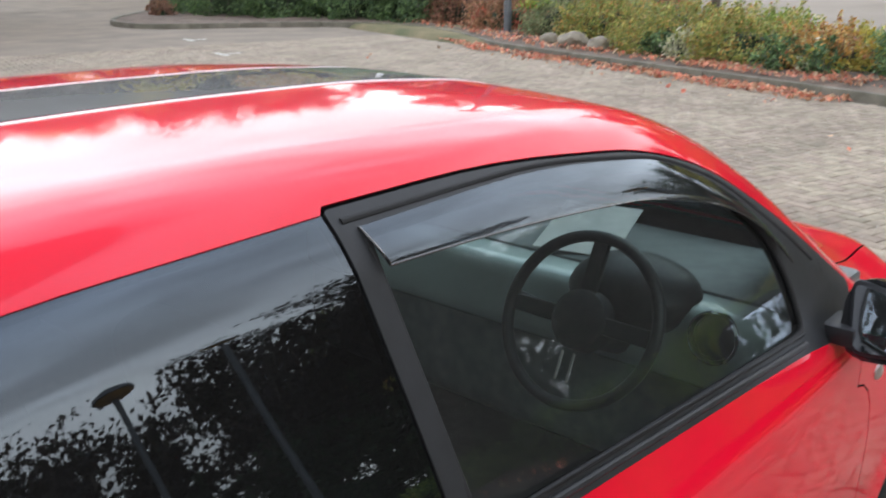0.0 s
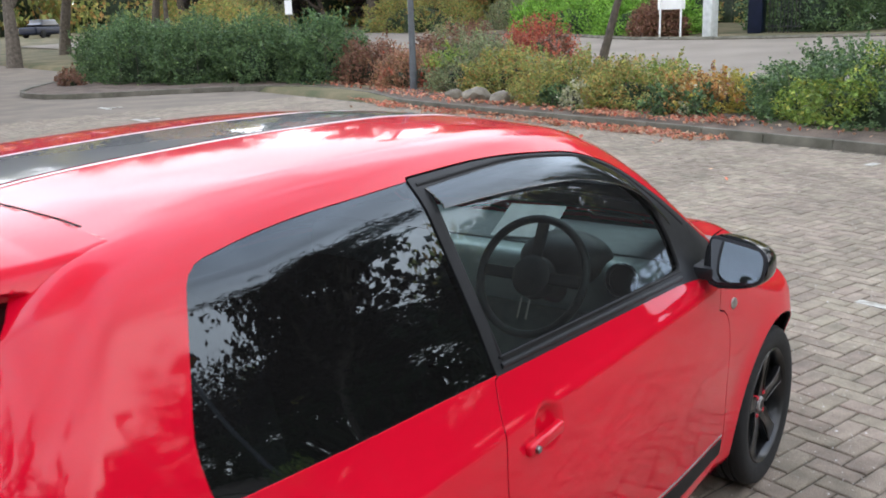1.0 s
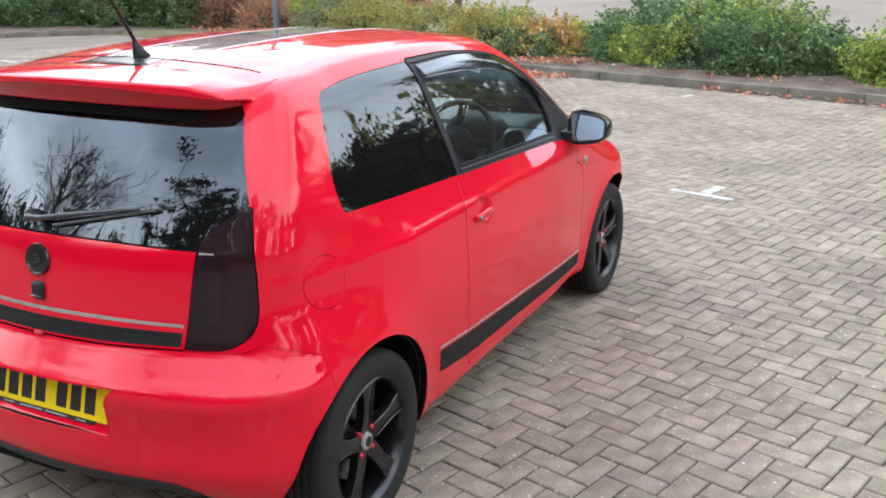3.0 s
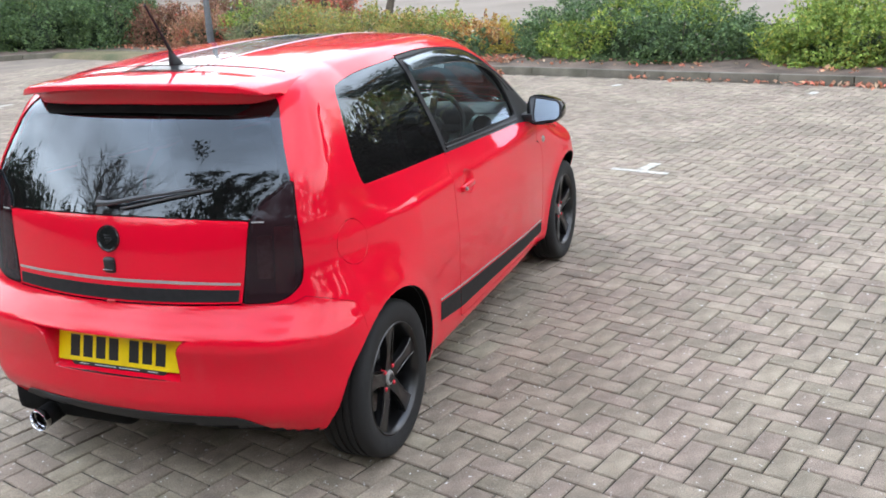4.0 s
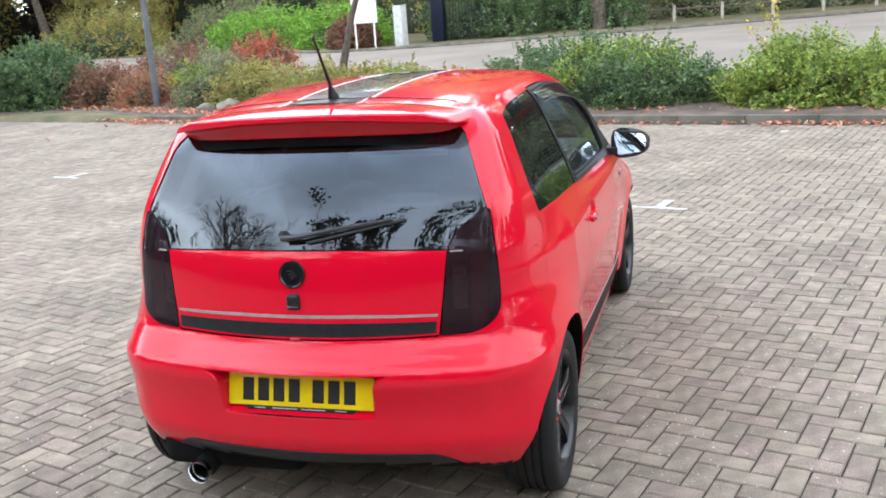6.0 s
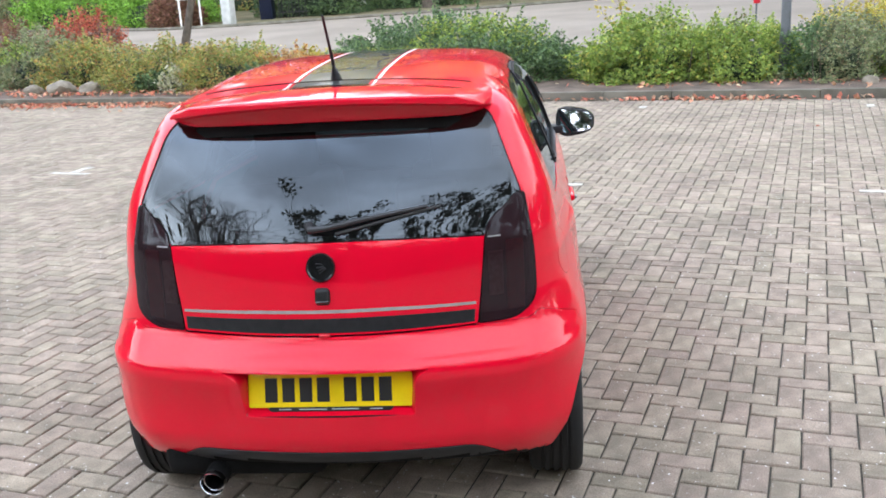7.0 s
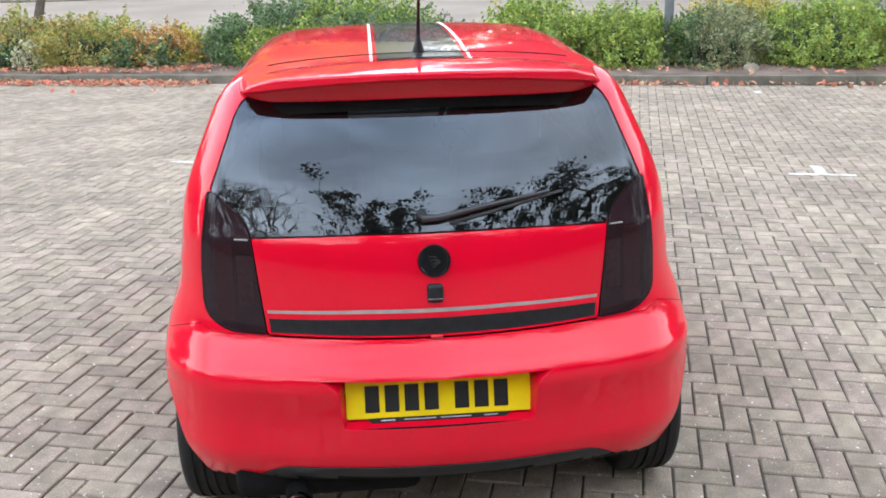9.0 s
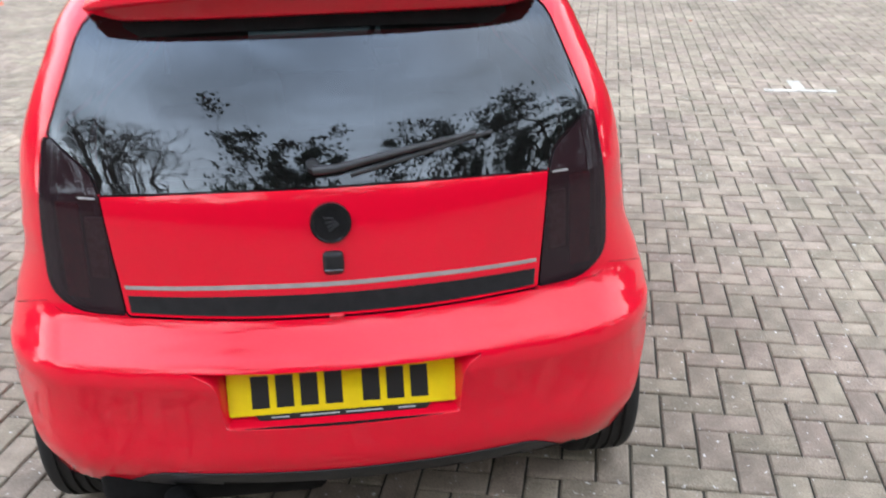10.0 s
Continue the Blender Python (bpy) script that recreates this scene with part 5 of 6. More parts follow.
def shrub(name, u, v, half_u, half_v, high, surface, label, leaves=3500, size=0.055, seed=1, lumps=0.22, category="shrub", second=None, share=0.0, fine=1.4):
    """A mound of leaves over dark twigs and a shade-coloured core, standing on the bed."""
    leaves, size = int(leaves * fine ** 2), size / fine
    rng = np.random.default_rng(seed)
    base = lot(u, v, 0.10 if u < 15.3 else ground_z(u))
    thing = tagged(new(name), label, category)
    thing.location = base
    # tufts on the mound's shell, each a spray of leaves
    per = 13
    n = max(20, leaves * 2 // per)
    a = rng.uniform(0, 2 * math.pi, n)
    h = rng.uniform(-0.05, 1, n)
    ring = np.sqrt(np.clip(1 - np.clip(h, 0, 1) ** 2.4, 0, 1))
    q = np.stack([ring * np.cos(a), ring * np.sin(a), h], 1)
    bump = np.array([noise.noise((x * 2.2 + seed, y * 2.2 * half_v / half_u, z * 2.2)) + 0.55 * noise.noise((x * 5 + seed, y * 5 * half_v / half_u, z * 5)) for x, y, z in q])
    scale = (1 + lumps * bump) * (1 - 0.30 * rng.uniform(0, 1, n) ** 1.8)
    keep = rng.uniform(-0.6, 0.8, n) < bump + 0.35
    q = q * scale[:, None]
    q[:, 2] += rng.uniform(0, 0.12, n) ** 2 * 4
    w = np.array([EU * half_u, EV * half_v, Vector((0, 0, high))])
    heart = (q @ w)[keep][:max(10, leaves // per)]
    outward = heart / np.array([half_u, half_u, high])
    outward /= np.maximum(np.linalg.norm(outward, axis=1, keepdims=True), 1e-6)
    outward[:, 2] += 0.35
    reach = rng.uniform(-0.9, 1.0, (per, len(heart), 1)) * size * 3.2
    p = (heart[None] + outward[None] * reach + rng.normal(0, size * 0.95, (per, len(heart), 3))).reshape(-1, 3)
    # loose sprigs that stand out of the mound
    tips = p[rng.integers(0, len(p), 40 + leaves // 130)]
    tips = tips[tips[:, 2] > 0.35 * high]
    way = tips / np.array([half_u, half_u, high]) * np.array([0.7, 0.7, 1.0]) + rng.normal(0, 0.25, tips.shape)
    way[:, 2] = np.abs(way[:, 2]) + 0.25
    way /= np.linalg.norm(way, axis=1, keepdims=True)
    long = rng.uniform(0.10, 0.34, (len(tips), 1)) * min(1.0, high)
    sprigs = [tips + way * long * k + rng.normal(0, size * 0.35, tips.shape) for k in np.linspace(0.15, 1.0, 9) for _ in (0, 1)]
    p = np.concatenate([p] + sprigs)
    p[:, 2] = np.maximum(p[:, 2], 0.02)
    if second is not None:
        pick_ = np.array([noise.noise((x * 0.9 + 7 * seed, y * 0.9, z * 1.3)) for x, y, z in p]) > 0.5 - share
        leaf_mesh("foliage", p[~pick_], size, surface, thing, rng=rng)
        if pick_.any():
            leaf_mesh("foliage", p[pick_], size, second, thing, rng=rng)
    else:
        leaf_mesh("foliage", p, size, surface, thing, rng=rng)
    # dark core paints the shade deep between the leaves
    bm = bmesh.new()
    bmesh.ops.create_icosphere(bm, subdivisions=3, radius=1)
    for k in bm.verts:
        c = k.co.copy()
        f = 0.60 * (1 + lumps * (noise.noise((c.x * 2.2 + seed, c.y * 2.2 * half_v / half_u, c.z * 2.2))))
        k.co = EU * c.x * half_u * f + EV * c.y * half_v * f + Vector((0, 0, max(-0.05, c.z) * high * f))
    part("shade_core", bm, G_SHADE, thing)
    bm = bmesh.new()
    for _ in range(14):
        x, y = rng.uniform(-0.75, 0.75, 2)
        foot, top = EU * x * half_u + EV * y * half_v, EU * x * half_u * 1.15 + EV * y * half_v * 1.12
        tube([foot, foot.lerp(top, 0.5) + Vector((0, 0, high * 0.5)), top + Vector((0, 0, high * rng.uniform(0.85, 1.12) * math.sqrt(max(0.1, 1 - 0.6 * (x * x + y * y)))))], [0.010, 0.007, 0.003], 5, bm)
    tagged(part("twig_growth", bm, BARK, thing), kind="stuff")
    return thing


BED = "shrubs along the kerb"
for kind_, u_, v_, hu_, hv_, high_, *more in (
    ("shrub", 11.45, 4.05, 1.15, 2.15, 1.02, G_DARK, "dense dark green shrub with some yellow sprigs", 15000, 0.050, 3, 0.2, "shrub", G_LIGHT, 0.14),
    ("shrub", 11.40, 0.85, 1.10, 1.05, 0.88, G_LIGHT, "bright green leafy shrub behind the kerb", 8500, 0.050, 5, 0.24, "shrub", G_YELLOW, 0.08),
    ("shrub", 11.40, -0.55, 1.05, 0.80, 0.80, G_LIGHT, "bright green shrub mixed with grey-green leaves", 6500, 0.045, 7, 0.24, "shrub", G_GREY, 0.30),
    ("shrub", 11.30, -1.85, 1.05, 0.75, 0.78, G_GREY, "grey-green twiggy shrub with pale leaves", 6500, 0.040, 9, 0.26, "shrub", G_DARK, 0.12),
    ("shrub", 11.45, -3.35, 1.15, 1.05, 0.88, G_LIGHT, "fresh green shrub beside the kerb", 8000, 0.048, 11, 0.25, "shrub", G_DARK, 0.3),
    ("shrub", 12.40, -2.20, 0.60, 0.80, 0.98, G_YELLOW, "yellow-green shrub behind the others", 3500, 0.045, 13, 0.25, "shrub", G_LIGHT, 0.25),
    ("shrub", 11.60, -5.60, 1.20, 1.40, 1.05, G_DARK, "dark green shrub beside the kerb", 7000, 0.055, 15, 0.25, "shrub", G_LIGHT, 0.2),
    ("shrub", 11.60, -8.60, 1.20, 1.70, 1.0, G_LIGHT, "green shrub beside the kerb", 5000, 0.06, 17, 0.25, "shrub", G_DARK, 0.3),
    ("shrub", 11.25, 6.85, 0.80, 0.62, 0.58, G_ORANGE, "low orange and yellow autumn shrub", 3200, 0.050, 19, 0.3, "shrub", G_YELLOW, 0.3),
    ("shrub", 11.25, 8.10, 1.05, 0.95, 0.72, G_MIX, "low shrub of mixed green and autumn leaves", 6000, 0.045, 21, 0.28, "shrub", G_LIGHT, 0.15),
    ("shrub", 11.35, 9.75, 1.10, 1.05, 0.80, G_MIX, "low spreading shrub of olive and rust leaves", 6500, 0.045, 23, 0.28, "shrub", G_GREY, 0.2),
    ("shrub", 11.70, 11.60, 0.95, 0.85, 0.86, G_MIX, "olive and yellow shrub by the boulders", 4500, 0.05, 25, 0.28, "shrub", G_YELLOW, 0.08),
    ("shrub", 11.90, 13.00, 1.00, 0.90, 1.10, G_GREY, "tall twiggy grey-green shrub in the bed", 4500, 0.05, 27, 0.28, "shrub", G_LIGHT, 0.2),
    ("shrub", 11.70, 14.90, 0.75, 0.80, 0.80, G_PINK, "pinkish autumn shrub behind the kerb", 3200, 0.05, 29, 0.28, "shrub", G_RED, 0.2),
    ("shrub", 11.90, 16.60, 0.85, 0.85, 1.02, G_BROWN, "rounded red-brown twiggy autumn shrub", 4200, 0.05, 31, 0.2, "shrub"),
    ("shrub", 15.80, 15.10, 0.90, 0.95, 1.15, G_RED, "orange-red shrub beside the road", 3200, 0.06, 33, 0.25, "shrub", G_BROWN, 0.2),
    ("shrub", 15.40, 17.60, 0.90, 1.90, 1.10, G_BROWN, "purple-brown twiggy shrub beside the road", 4200, 0.06, 35, 0.25, "shrub", G_GREY, 0.3),
):
    tagged(shrub(kind_, u_ + 0.28, v_, hu_ * 0.94, hv_, high_ * 0.90, *more), group=BED)
G_CREAM = leaf_material("cream_petals", [(0.50, 0.48, 0.30), (0.55, 0.54, 0.42), (0.42, 0.44, 0.20)], light=1.0)
for k, (u_, v_, wide_, high_) in enumerate(((10.80, 7.05, 0.24, 0.34), (10.72, 8.75, 0.20, 0.30), (10.75, 9.25, 0.16, 0.26), (10.85, 6.45, 0.18, 0.28))):
    tagged(shrub("flowering_plant", u_, v_, wide_, wide_, high_, G_DARK, "low green plant with cream flowers by the kerb", 420, 0.05, 60 + k, 0.3, "plant", G_CREAM, 0.42), group="flowering plants by the kerb")
# the long dark hedge that bends round to the island
HEDGE = "clipped dark hedge"
for k, (u, v, hu, hv, high) in enumerate(((11.9, 18.2, 1.0, 1.3, 1.35), (11.0, 19.9, 1.2, 1.3, 1.42), (10.0, 21.3, 1.3, 1.4, 1.46), (9.2, 22.8, 1.3, 1.4, 1.48), (9.2, 24.6, 1.2, 1.3, 1.40), (10.4, 26.4, 1.3, 1.5, 1.3))):
    tagged(shrub("hedge_bush", u, v, hu, hv, high, G_DARK, "dense dark green hedge bush", 9000, 0.06, 41 + k, 0.15, "hedge", fine=1.35), group=HEDGE)
tagged(shrub("shrub", 7.4, 23.3, 0.25, 0.5, 0.30, G_BROWN, "low brown twiggy shrub on the island", 800, 0.05, 51, 0.3), group=BED)


def tree(name, place, high, seed, surface, label, leaves=5000, size=0.11, trunk=0.16, first=0.3, splits=3, levels=4, spread=0.75, drop=0.0, lean=(0, 0), crown=0.9, tufts=0, least=0.0, flat=0.34):
    """A tree: tapered trunk, limbs and twigs, and leaves round the twigs."""
    rng = np.random.default_rng(seed)
    thing = tagged(new(name), label, "tree")
    thing.location = place
    wood = bmesh.new()
    ends = []

    def grow(p, way, long, r, level):
        pts, radii = [p], [r]
        q = p
        for k in range(1, 4):
            way = (way + Vector(rng.normal(0, 0.09 + 0.025 * level, 3)) + Vector((0, 0, 0.05 - drop * (level > 0)))).normalized()
            q = q + way * long / 3
            pts.append(q)
            radii.append(max(r * (1 - 0.18 * k), least))
        tube(pts, radii, 8 if level == 0 else 5 if level < 3 else 3, wood, caps=False)
        if level >= levels - 2:
            ends.extend(pts[1:])
        if level < levels:
            for k in range(splits + (1 if level == 0 else 0)):
                at = pts[-1] if k == 0 else pts[rng.integers(1, 4)] if level else pts[0].lerp(pts[-1], rng.uniform(0.55, 1.0))
                turn = Matrix.Rotation(rng.uniform(0, 2 * math.pi), 3, way) @ way.orthogonal().normalized()
                new_way = (way * (1.0 if k else 1.6) + turn * spread * rng.uniform(0.7, 1.3)).normalized()
                grow(at, new_way, long * rng.uniform(0.55, 0.8), r * (0.62 if k == 0 else 0.45), level + 1)
    grow(Vector((0, 0, -0.1)), Vector((lean[0], lean[1], 1)).normalized(), high * first, trunk, 0)
    fit = high / max(p.z for p in ends)
    bmesh.ops.scale(wood, vec=(fit, fit, fit), verts=wood.verts)
    part("trunk", wood, BARK, thing)
    if leaves:
        e = np.array([tuple(p * fit) for p in ends])
        if tufts:
            e = e[rng.permutation(len(e))[:tufts]]
            wide = rng.uniform(0.5, 1.5, (len(e), 1)) * np.array([1, 1, flat])
        else:
            wide = np.ones((len(e), 3))
        pick_ = rng.integers(0, len(e), leaves)
        at = e[pick_] + rng.normal(0, crown * high * 0.035, (leaves, 3)) * wide[pick_]
        leaf_mesh("crown", at, size, surface, thing, rng=rng)
    return thing


# in and behind the planting
tree("tree", lot(11.75, 9.30, 0.12), 6.5, 61, G_YELLOW, "young leaning tree in the planting bed", 2200, 0.09, 0.10, 0.42, 2, 4, 0.6, lean=(0.12, -0.10))
wood_trees = []
# G_SHADE crowns carry their backlit darkness in the leaf colour
for k, (u, v, high, surf) in enumerate(((31.5, 12.2, 11, G_YELLOW), (36, 22, 16, G_SHADE), (34, 31, 12, G_ORANGE), (45, 4, 20, G_SHADE), (47, 12, 20, G_MIX), (52, -6, 20, G_SHADE), (41, 40, 13, G_ORANGE), (33, 47, 12, G_RED), (22, 50, 12, G_YELLOW))):
    wood_trees.append(tagged(tree("tree", lot(u, v, ground_z(u)), high, 71 + k, surf, "tall roadside tree in autumn leaf", 10000, 0.26, 0.22, 0.3, 3, 4, 0.7), group="trees beyond the road"))
for k, (u, v) in enumerate(((50, 20), (54, 30), (60, 4), (41, 14), (44, 20), (46, -1), (66, -34), (58, -42), (44, 55), (30, 62), (16, 66), (62, 16), (50, 44), (64, 34))):
    copy_thing(wood_trees[(k * 3 + 1) % len(wood_trees)], Matrix.Translation(lot(u, v, ground_z(u))) @ pose(0, 0, 0, 0, 0, 47 * k))
# hedges beyond the road
far_hedge = "hedges beyond the road"
for k, (u, v, hu, hv, high, surf, label) in enumerate((
        (29.0, 26.5, 1.6, 3.2, 1.6, G_LIME, "bright lime green clipped hedge"), (28.4, 22.3, 1.5, 2.6, 1.5, G_LIME, "bright lime green clipped hedge"),
        (27.2, 20.6, 0.7, 0.9, 0.95, G_BROWN, "brown shrub by the notice board"), (30.4, 16.6, 1.2, 2.4, 2.2, G_DARK, "tall dark ivy-covered hedge"), (32.5, 13.2, 1.3, 2.4, 2.1, G_DARK, "tall dark ivy-covered hedge"),
        (37.5, 10.2, 1.6, 2.8, 2.4, G_GREY, "grey-green leafy thicket beyond the road"), (40.0, 5.5, 1.6, 3.2, 2.2, G_GREY, "grey-green leafy thicket beyond the road"), (43.5, 0.5, 1.6, 3.4, 2.4, G_GREY, "grey-green leafy thicket beyond the road"), (45.5, -5.5, 1.8, 3.8, 2.6, G_GREY, "grey-green leafy thicket beyond the road"),
        (49.0, -13.0, 1.8, 5.0, 3.0, G_GREY, "grey-green leafy thicket beyond the road"), (32.0, 31.5, 1.8, 3.2, 2.0, G_GREY, "grey-green leafy thicket beyond the road"), (30.0, 38.5, 1.8, 4.2, 2.2, G_MIX, "mixed green and autumn-leaved thicket"), (22.0, 43.0, 2.2, 3.6, 2.0, G_MIX, "mixed green and autumn-leaved thicket"),
        (36.5, 17.5, 1.6, 3.0, 3.2, G_GREY, "grey-green leafy thicket beyond the road"), (37.0, 25.0, 1.8, 4.5, 3.4, G_MIX, "mixed green and autumn-leaved thicket"), (27.0, 52.0, 2.0, 5.0, 3.4, G_GREY, "grey-green leafy thicket beyond the road"), (3.0, 58.0, 4.0, 2.5, 3.2, G_GREY, "grey-green leafy thicket beyond the road"), (40.0, 34.0, 2.0, 5.0, 4.2, G_GREY, "grey-green leafy thicket beyond the road"), (35.0, 44.0, 2.0, 5.0, 4.0, G_MIX, "mixed green and autumn-leaved thicket"), (46.0, 10.0, 2.0, 5.0, 4.5, G_GREY, "grey-green leafy thicket beyond the road"), (50.0, 0.0, 2.0, 5.0, 4.5, G_GREY, "grey-green leafy thicket beyond the road"), (17.0, 35.0, 1.2, 4.0, 1.9, G_MIX, "mixed green and autumn-leaved thicket"))):
    tagged(shrub("hedge_bush", u, v, hu, hv, high, surf, label, 5200, 0.10, 91 + k, 0.18, "hedge", fine=1.35), group=far_hedge)

wood_edge = None
for deg in (36, 42, 48, 54, 60, 66, 72, 78, 30, 24, 18, 12, 6, 0, -6, -12, -18, -24, -30, -36):
    reach = 98 if deg in (54, 60) else 66
    p = Vector((math.cos(radians(deg)) * reach, math.sin(radians(deg)) * reach, 0))
    uu, vv = p.dot(EU), p.dot(EV)
    if wood_edge is None:
        wood_edge = tagged(shrub("hedge_bush", uu, vv, 3.0, 5.0, 5.5, G_MIX, "tall wood edge of mixed autumn green", 7000, 0.2, 181, 0.2, "hedge", fine=1.0), group=far_hedge)
    else:
        copy_thing(wood_edge, Matrix.Translation(lot(uu, vv, ground_z(uu))) @ pose(0, 0, 0, 0, 0, deg * 2) @ Matrix.Diagonal((1.5, 1.5, 2.3, 1) if reach > 70 else (1, 1, 1.3 if deg > 33 else 2.2 if deg > 3 else 2.9, 1)))

# ---- street furniture ----
def lamp_post(u, v, high, label, head=True):
    z = 0.1 if 10 < u < 15.3 else max(0, ground_z(u))
    thing = tagged(new("lamp_post"), label, "lamp post")
    thing.location = lot(u, v, z)
    part("pole", lathe([(0.0001, -0.1), (0.075, -0.1), (0.075, 0.55), (0.070, 0.60), (0.066, 0.64), (0.050, high), (0.0001, high)], 20), POST_GREY, thing)
    part("door_panel", block((-0.03, -0.079, 0.15), (0.03, -0.070, 0.48), 0.004, 1), POST_GREY, thing)
    if head:
        part("lamp_head", lathe([(0.0001, high + 0.22), (0.16, high + 0.20), (0.34, high + 0.10), (0.36, high + 0.04), (0.345, high + 0.025), (0.06, high + 0.02), (0.05, high - 0.3)], 28), POST_GREY, thing)
        part("diffuser", lathe([(0.052, high - 0.05), (0.16, high - 0.045), (0.29, high - 0.005), (0.335, high + 0.024)], 28), LAMP_GLOW, thing, "amber lamp glass")
    return thing


for u, v in ((11.35, -1.12), (11.3, 13.85)):
    tagged(lamp_post(u, v, 5.2, "grey steel lamp post in the planting bed"), group="lamp posts")
board = tagged(new("notice_board"), "blank white notice board on two posts", "sign")
board.location = lot(26.2, 19.2, 0.5)
across = math.degrees(LOT) + 90
bm = block((-0.5, -0.02, 0.95), (0.5, 0.02, 1.85), 0.01, 2)
bmesh.ops.transform(bm, matrix=pose(0, 0, 0, 0, 0, across + 12), verts=bm.verts)
part("panel", bm, PANEL_WHITE, board)
for x in (-0.38, 0.38):
    bm = tube([(x, 0.05, -0.1), (x, 0.05, 1.9)], 0.035, 10)
    bmesh.ops.transform(bm, matrix=pose(0, 0, 0, 0, 0, across + 12), verts=bm.verts)
    part("post", bm, PANEL_WHITE, board)
cab = tagged(new("service_cabinet"), "pale grey roadside service cabinet", "cabinet")
cab.location = lot(26.6, 17.9, 0.5)
bm = block((-0.18, -0.18, -0.1), (0.18, 0.18, 1.50), 0.02, 2)
bmesh.ops.transform(bm, matrix=pose(0, 0, 0, 0, 0, across), verts=bm.verts)
part("body", bm, CABINET, cab)
bm = block((-0.15, -0.195, 0.1), (0.15, -0.18, 1.40), 0.008, 1)
bmesh.ops.transform(bm, matrix=pose(0, 0, 0, 0, 0, across), verts=bm.verts)
part("door", bm, PANEL_WHITE, cab)
gate = tagged(new("iron_gate"), "dark navy gate post with black railings", "gate")
gate.location = lot(29.0, 17.75, 0.58)
bm = block((-0.24, -0.24, -0.1), (0.24, 0.24, 2.4), 0.03, 2)
part("gate_post", bm, NAVY, gate)
for k in range(9):
    p = Vector((0, 0, 0)) - EV * (0.5 + 0.14 * k)
    part("bar", tube([p + Vector((0, 0, -0.1)), p + Vector((0, 0, 1.7))], 0.014, 6), POST_BLACK, gate)
for z in (0.2, 1.55):
    part("rail", tube([-EV * 0.3 + Vector((0, 0, z)), -EV * 1.75 + Vector((0, 0, z))], 0.018, 6), POST_BLACK, gate)
fence = tagged(new("rail_fence"), "low pale timber rail fence along the road", "fence")
fence.location = lot(36, 3, ground_z(36))
line = [(33.4, 11.9), (33.8, 10.1), (34.3, 8.4), (35.0, 6.7), (36.0, 5.1), (37.0, 3.4), (38.2, 1.7), (39.4, -0.3), (40.4, -2.3), (41.4, -4.3), (42.4, -6.6), (43.6, -9.2), (45.0, -11.8)]
tops = []
for u, v in line:
    p = lot(u, v, ground_z(u)) - fence.location
    part("post", block((p.x - 0.06, p.y - 0.06, p.z - 0.1), (p.x + 0.06, p.y + 0.06, p.z + 0.62), 0.015, 1), FENCE_WOOD, fence)
    tops.append(p + Vector((0, 0, 0.46)))
for a, b in zip(tops, tops[1:]):
    part("rail", tube([a, b], 0.04, 6), BARK, fence)


def small_sign(u, v, z, high, wide, tall, surface, label):
    thing = tagged(new("small_sign"), label, "sign")
    thing.location = lot(u, v, z)
    part("stake", tube([(0, 0, -0.05), (0, 0, high)], 0.014, 8), POST_GREY, thing)
    bm = block((-0.008, -wide / 2, high - tall), (0.008, wide / 2, high), 0.004, 1)
    bmesh.ops.transform(bm, matrix=pose(-0.02, 0, 0, 0, 0, -15), verts=bm.verts)
    part("plate", bm, surface, thing)
    return thing


small_sign(12.5, -0.66, 0.12, 1.06, 0.10, 0.10, RED_CAP, "small red marker on a stake")
small_sign(14.6, 24.6, 0.15, 1.95, 0.42, 0.42, PANEL_WHITE, "small white sign behind the hedge")
small_sign(33.5, 16.0, 0.66, 0.45, 0.45, 0.30, PANEL_WHITE, "low white sign by the verge")
tree("sapling", lot(12.3, 1.10, 0.12), 1.5, 131, G_YELLOW, "thin yellow sapling in the bed", 160, 0.05, 0.012, 0.6, 2, 2, 0.5, crown=1.4)

# boulders
for k, (u, v, r) in enumerate(((10.72, 11.15, 0.24), (10.70, 10.5, 0.20), (10.8, 11.9, 0.17), (10.55, -2.2, 0.10))):
    bm = bmesh.new()
    bmesh.ops.create_icosphere(bm, subdivisions=3, radius=1)
    for q in bm.verts:
        f = 1 + 0.28 * noise.noise(q.co * 1.3 + Vector((k * 5, 0, 0))) + 0.08 * noise.noise(q.co * 4)
        q.co = Vector((q.co.x * r * 1.25 * f, q.co.y * r * f, q.co.z * r * 0.72 * f))
    rock = tagged(part("boulder", bm, STONE, None, "rounded pale grey boulder in the planting bed"), category="boulder", group="boulders")
    rock.location = lot(u, v, 0.10 + r * 0.3)

# trees and lamps on the near sides of the car park
tall = "tall trees round the car park"
def at_angle(deg, far):
    return Vector((math.cos(radians(deg)) * far, math.sin(radians(deg)) * far, -0.05))


bare = tree("tree", at_angle(133, 15), 12.6, 141, G_BROWN, "bare spreading tree with few remaining leaves", 1800, 0.06, 0.26, 0.26, 4, 5, 0.78, least=0.011)
tagged(bare, group=tall)
pine = tree("tree", at_angle(176, 19), 15.2, 143, G_PINE, "dark pine with open branches", 14000, 0.18, 0.20, 0.40, 4, 4, 1.05, 0.03, crown=0.66, tufts=300, flat=0.2)
tagged(pine, group=tall)
pine_b = tagged(tree("tree", at_angle(-146, 25), 15.0, 147, G_PINE, "dark pine with open branches", 14000, 0.18, 0.20, 0.40, 4, 4, 1.05, 0.03, crown=0.66, tufts=300, flat=0.2), group=tall)
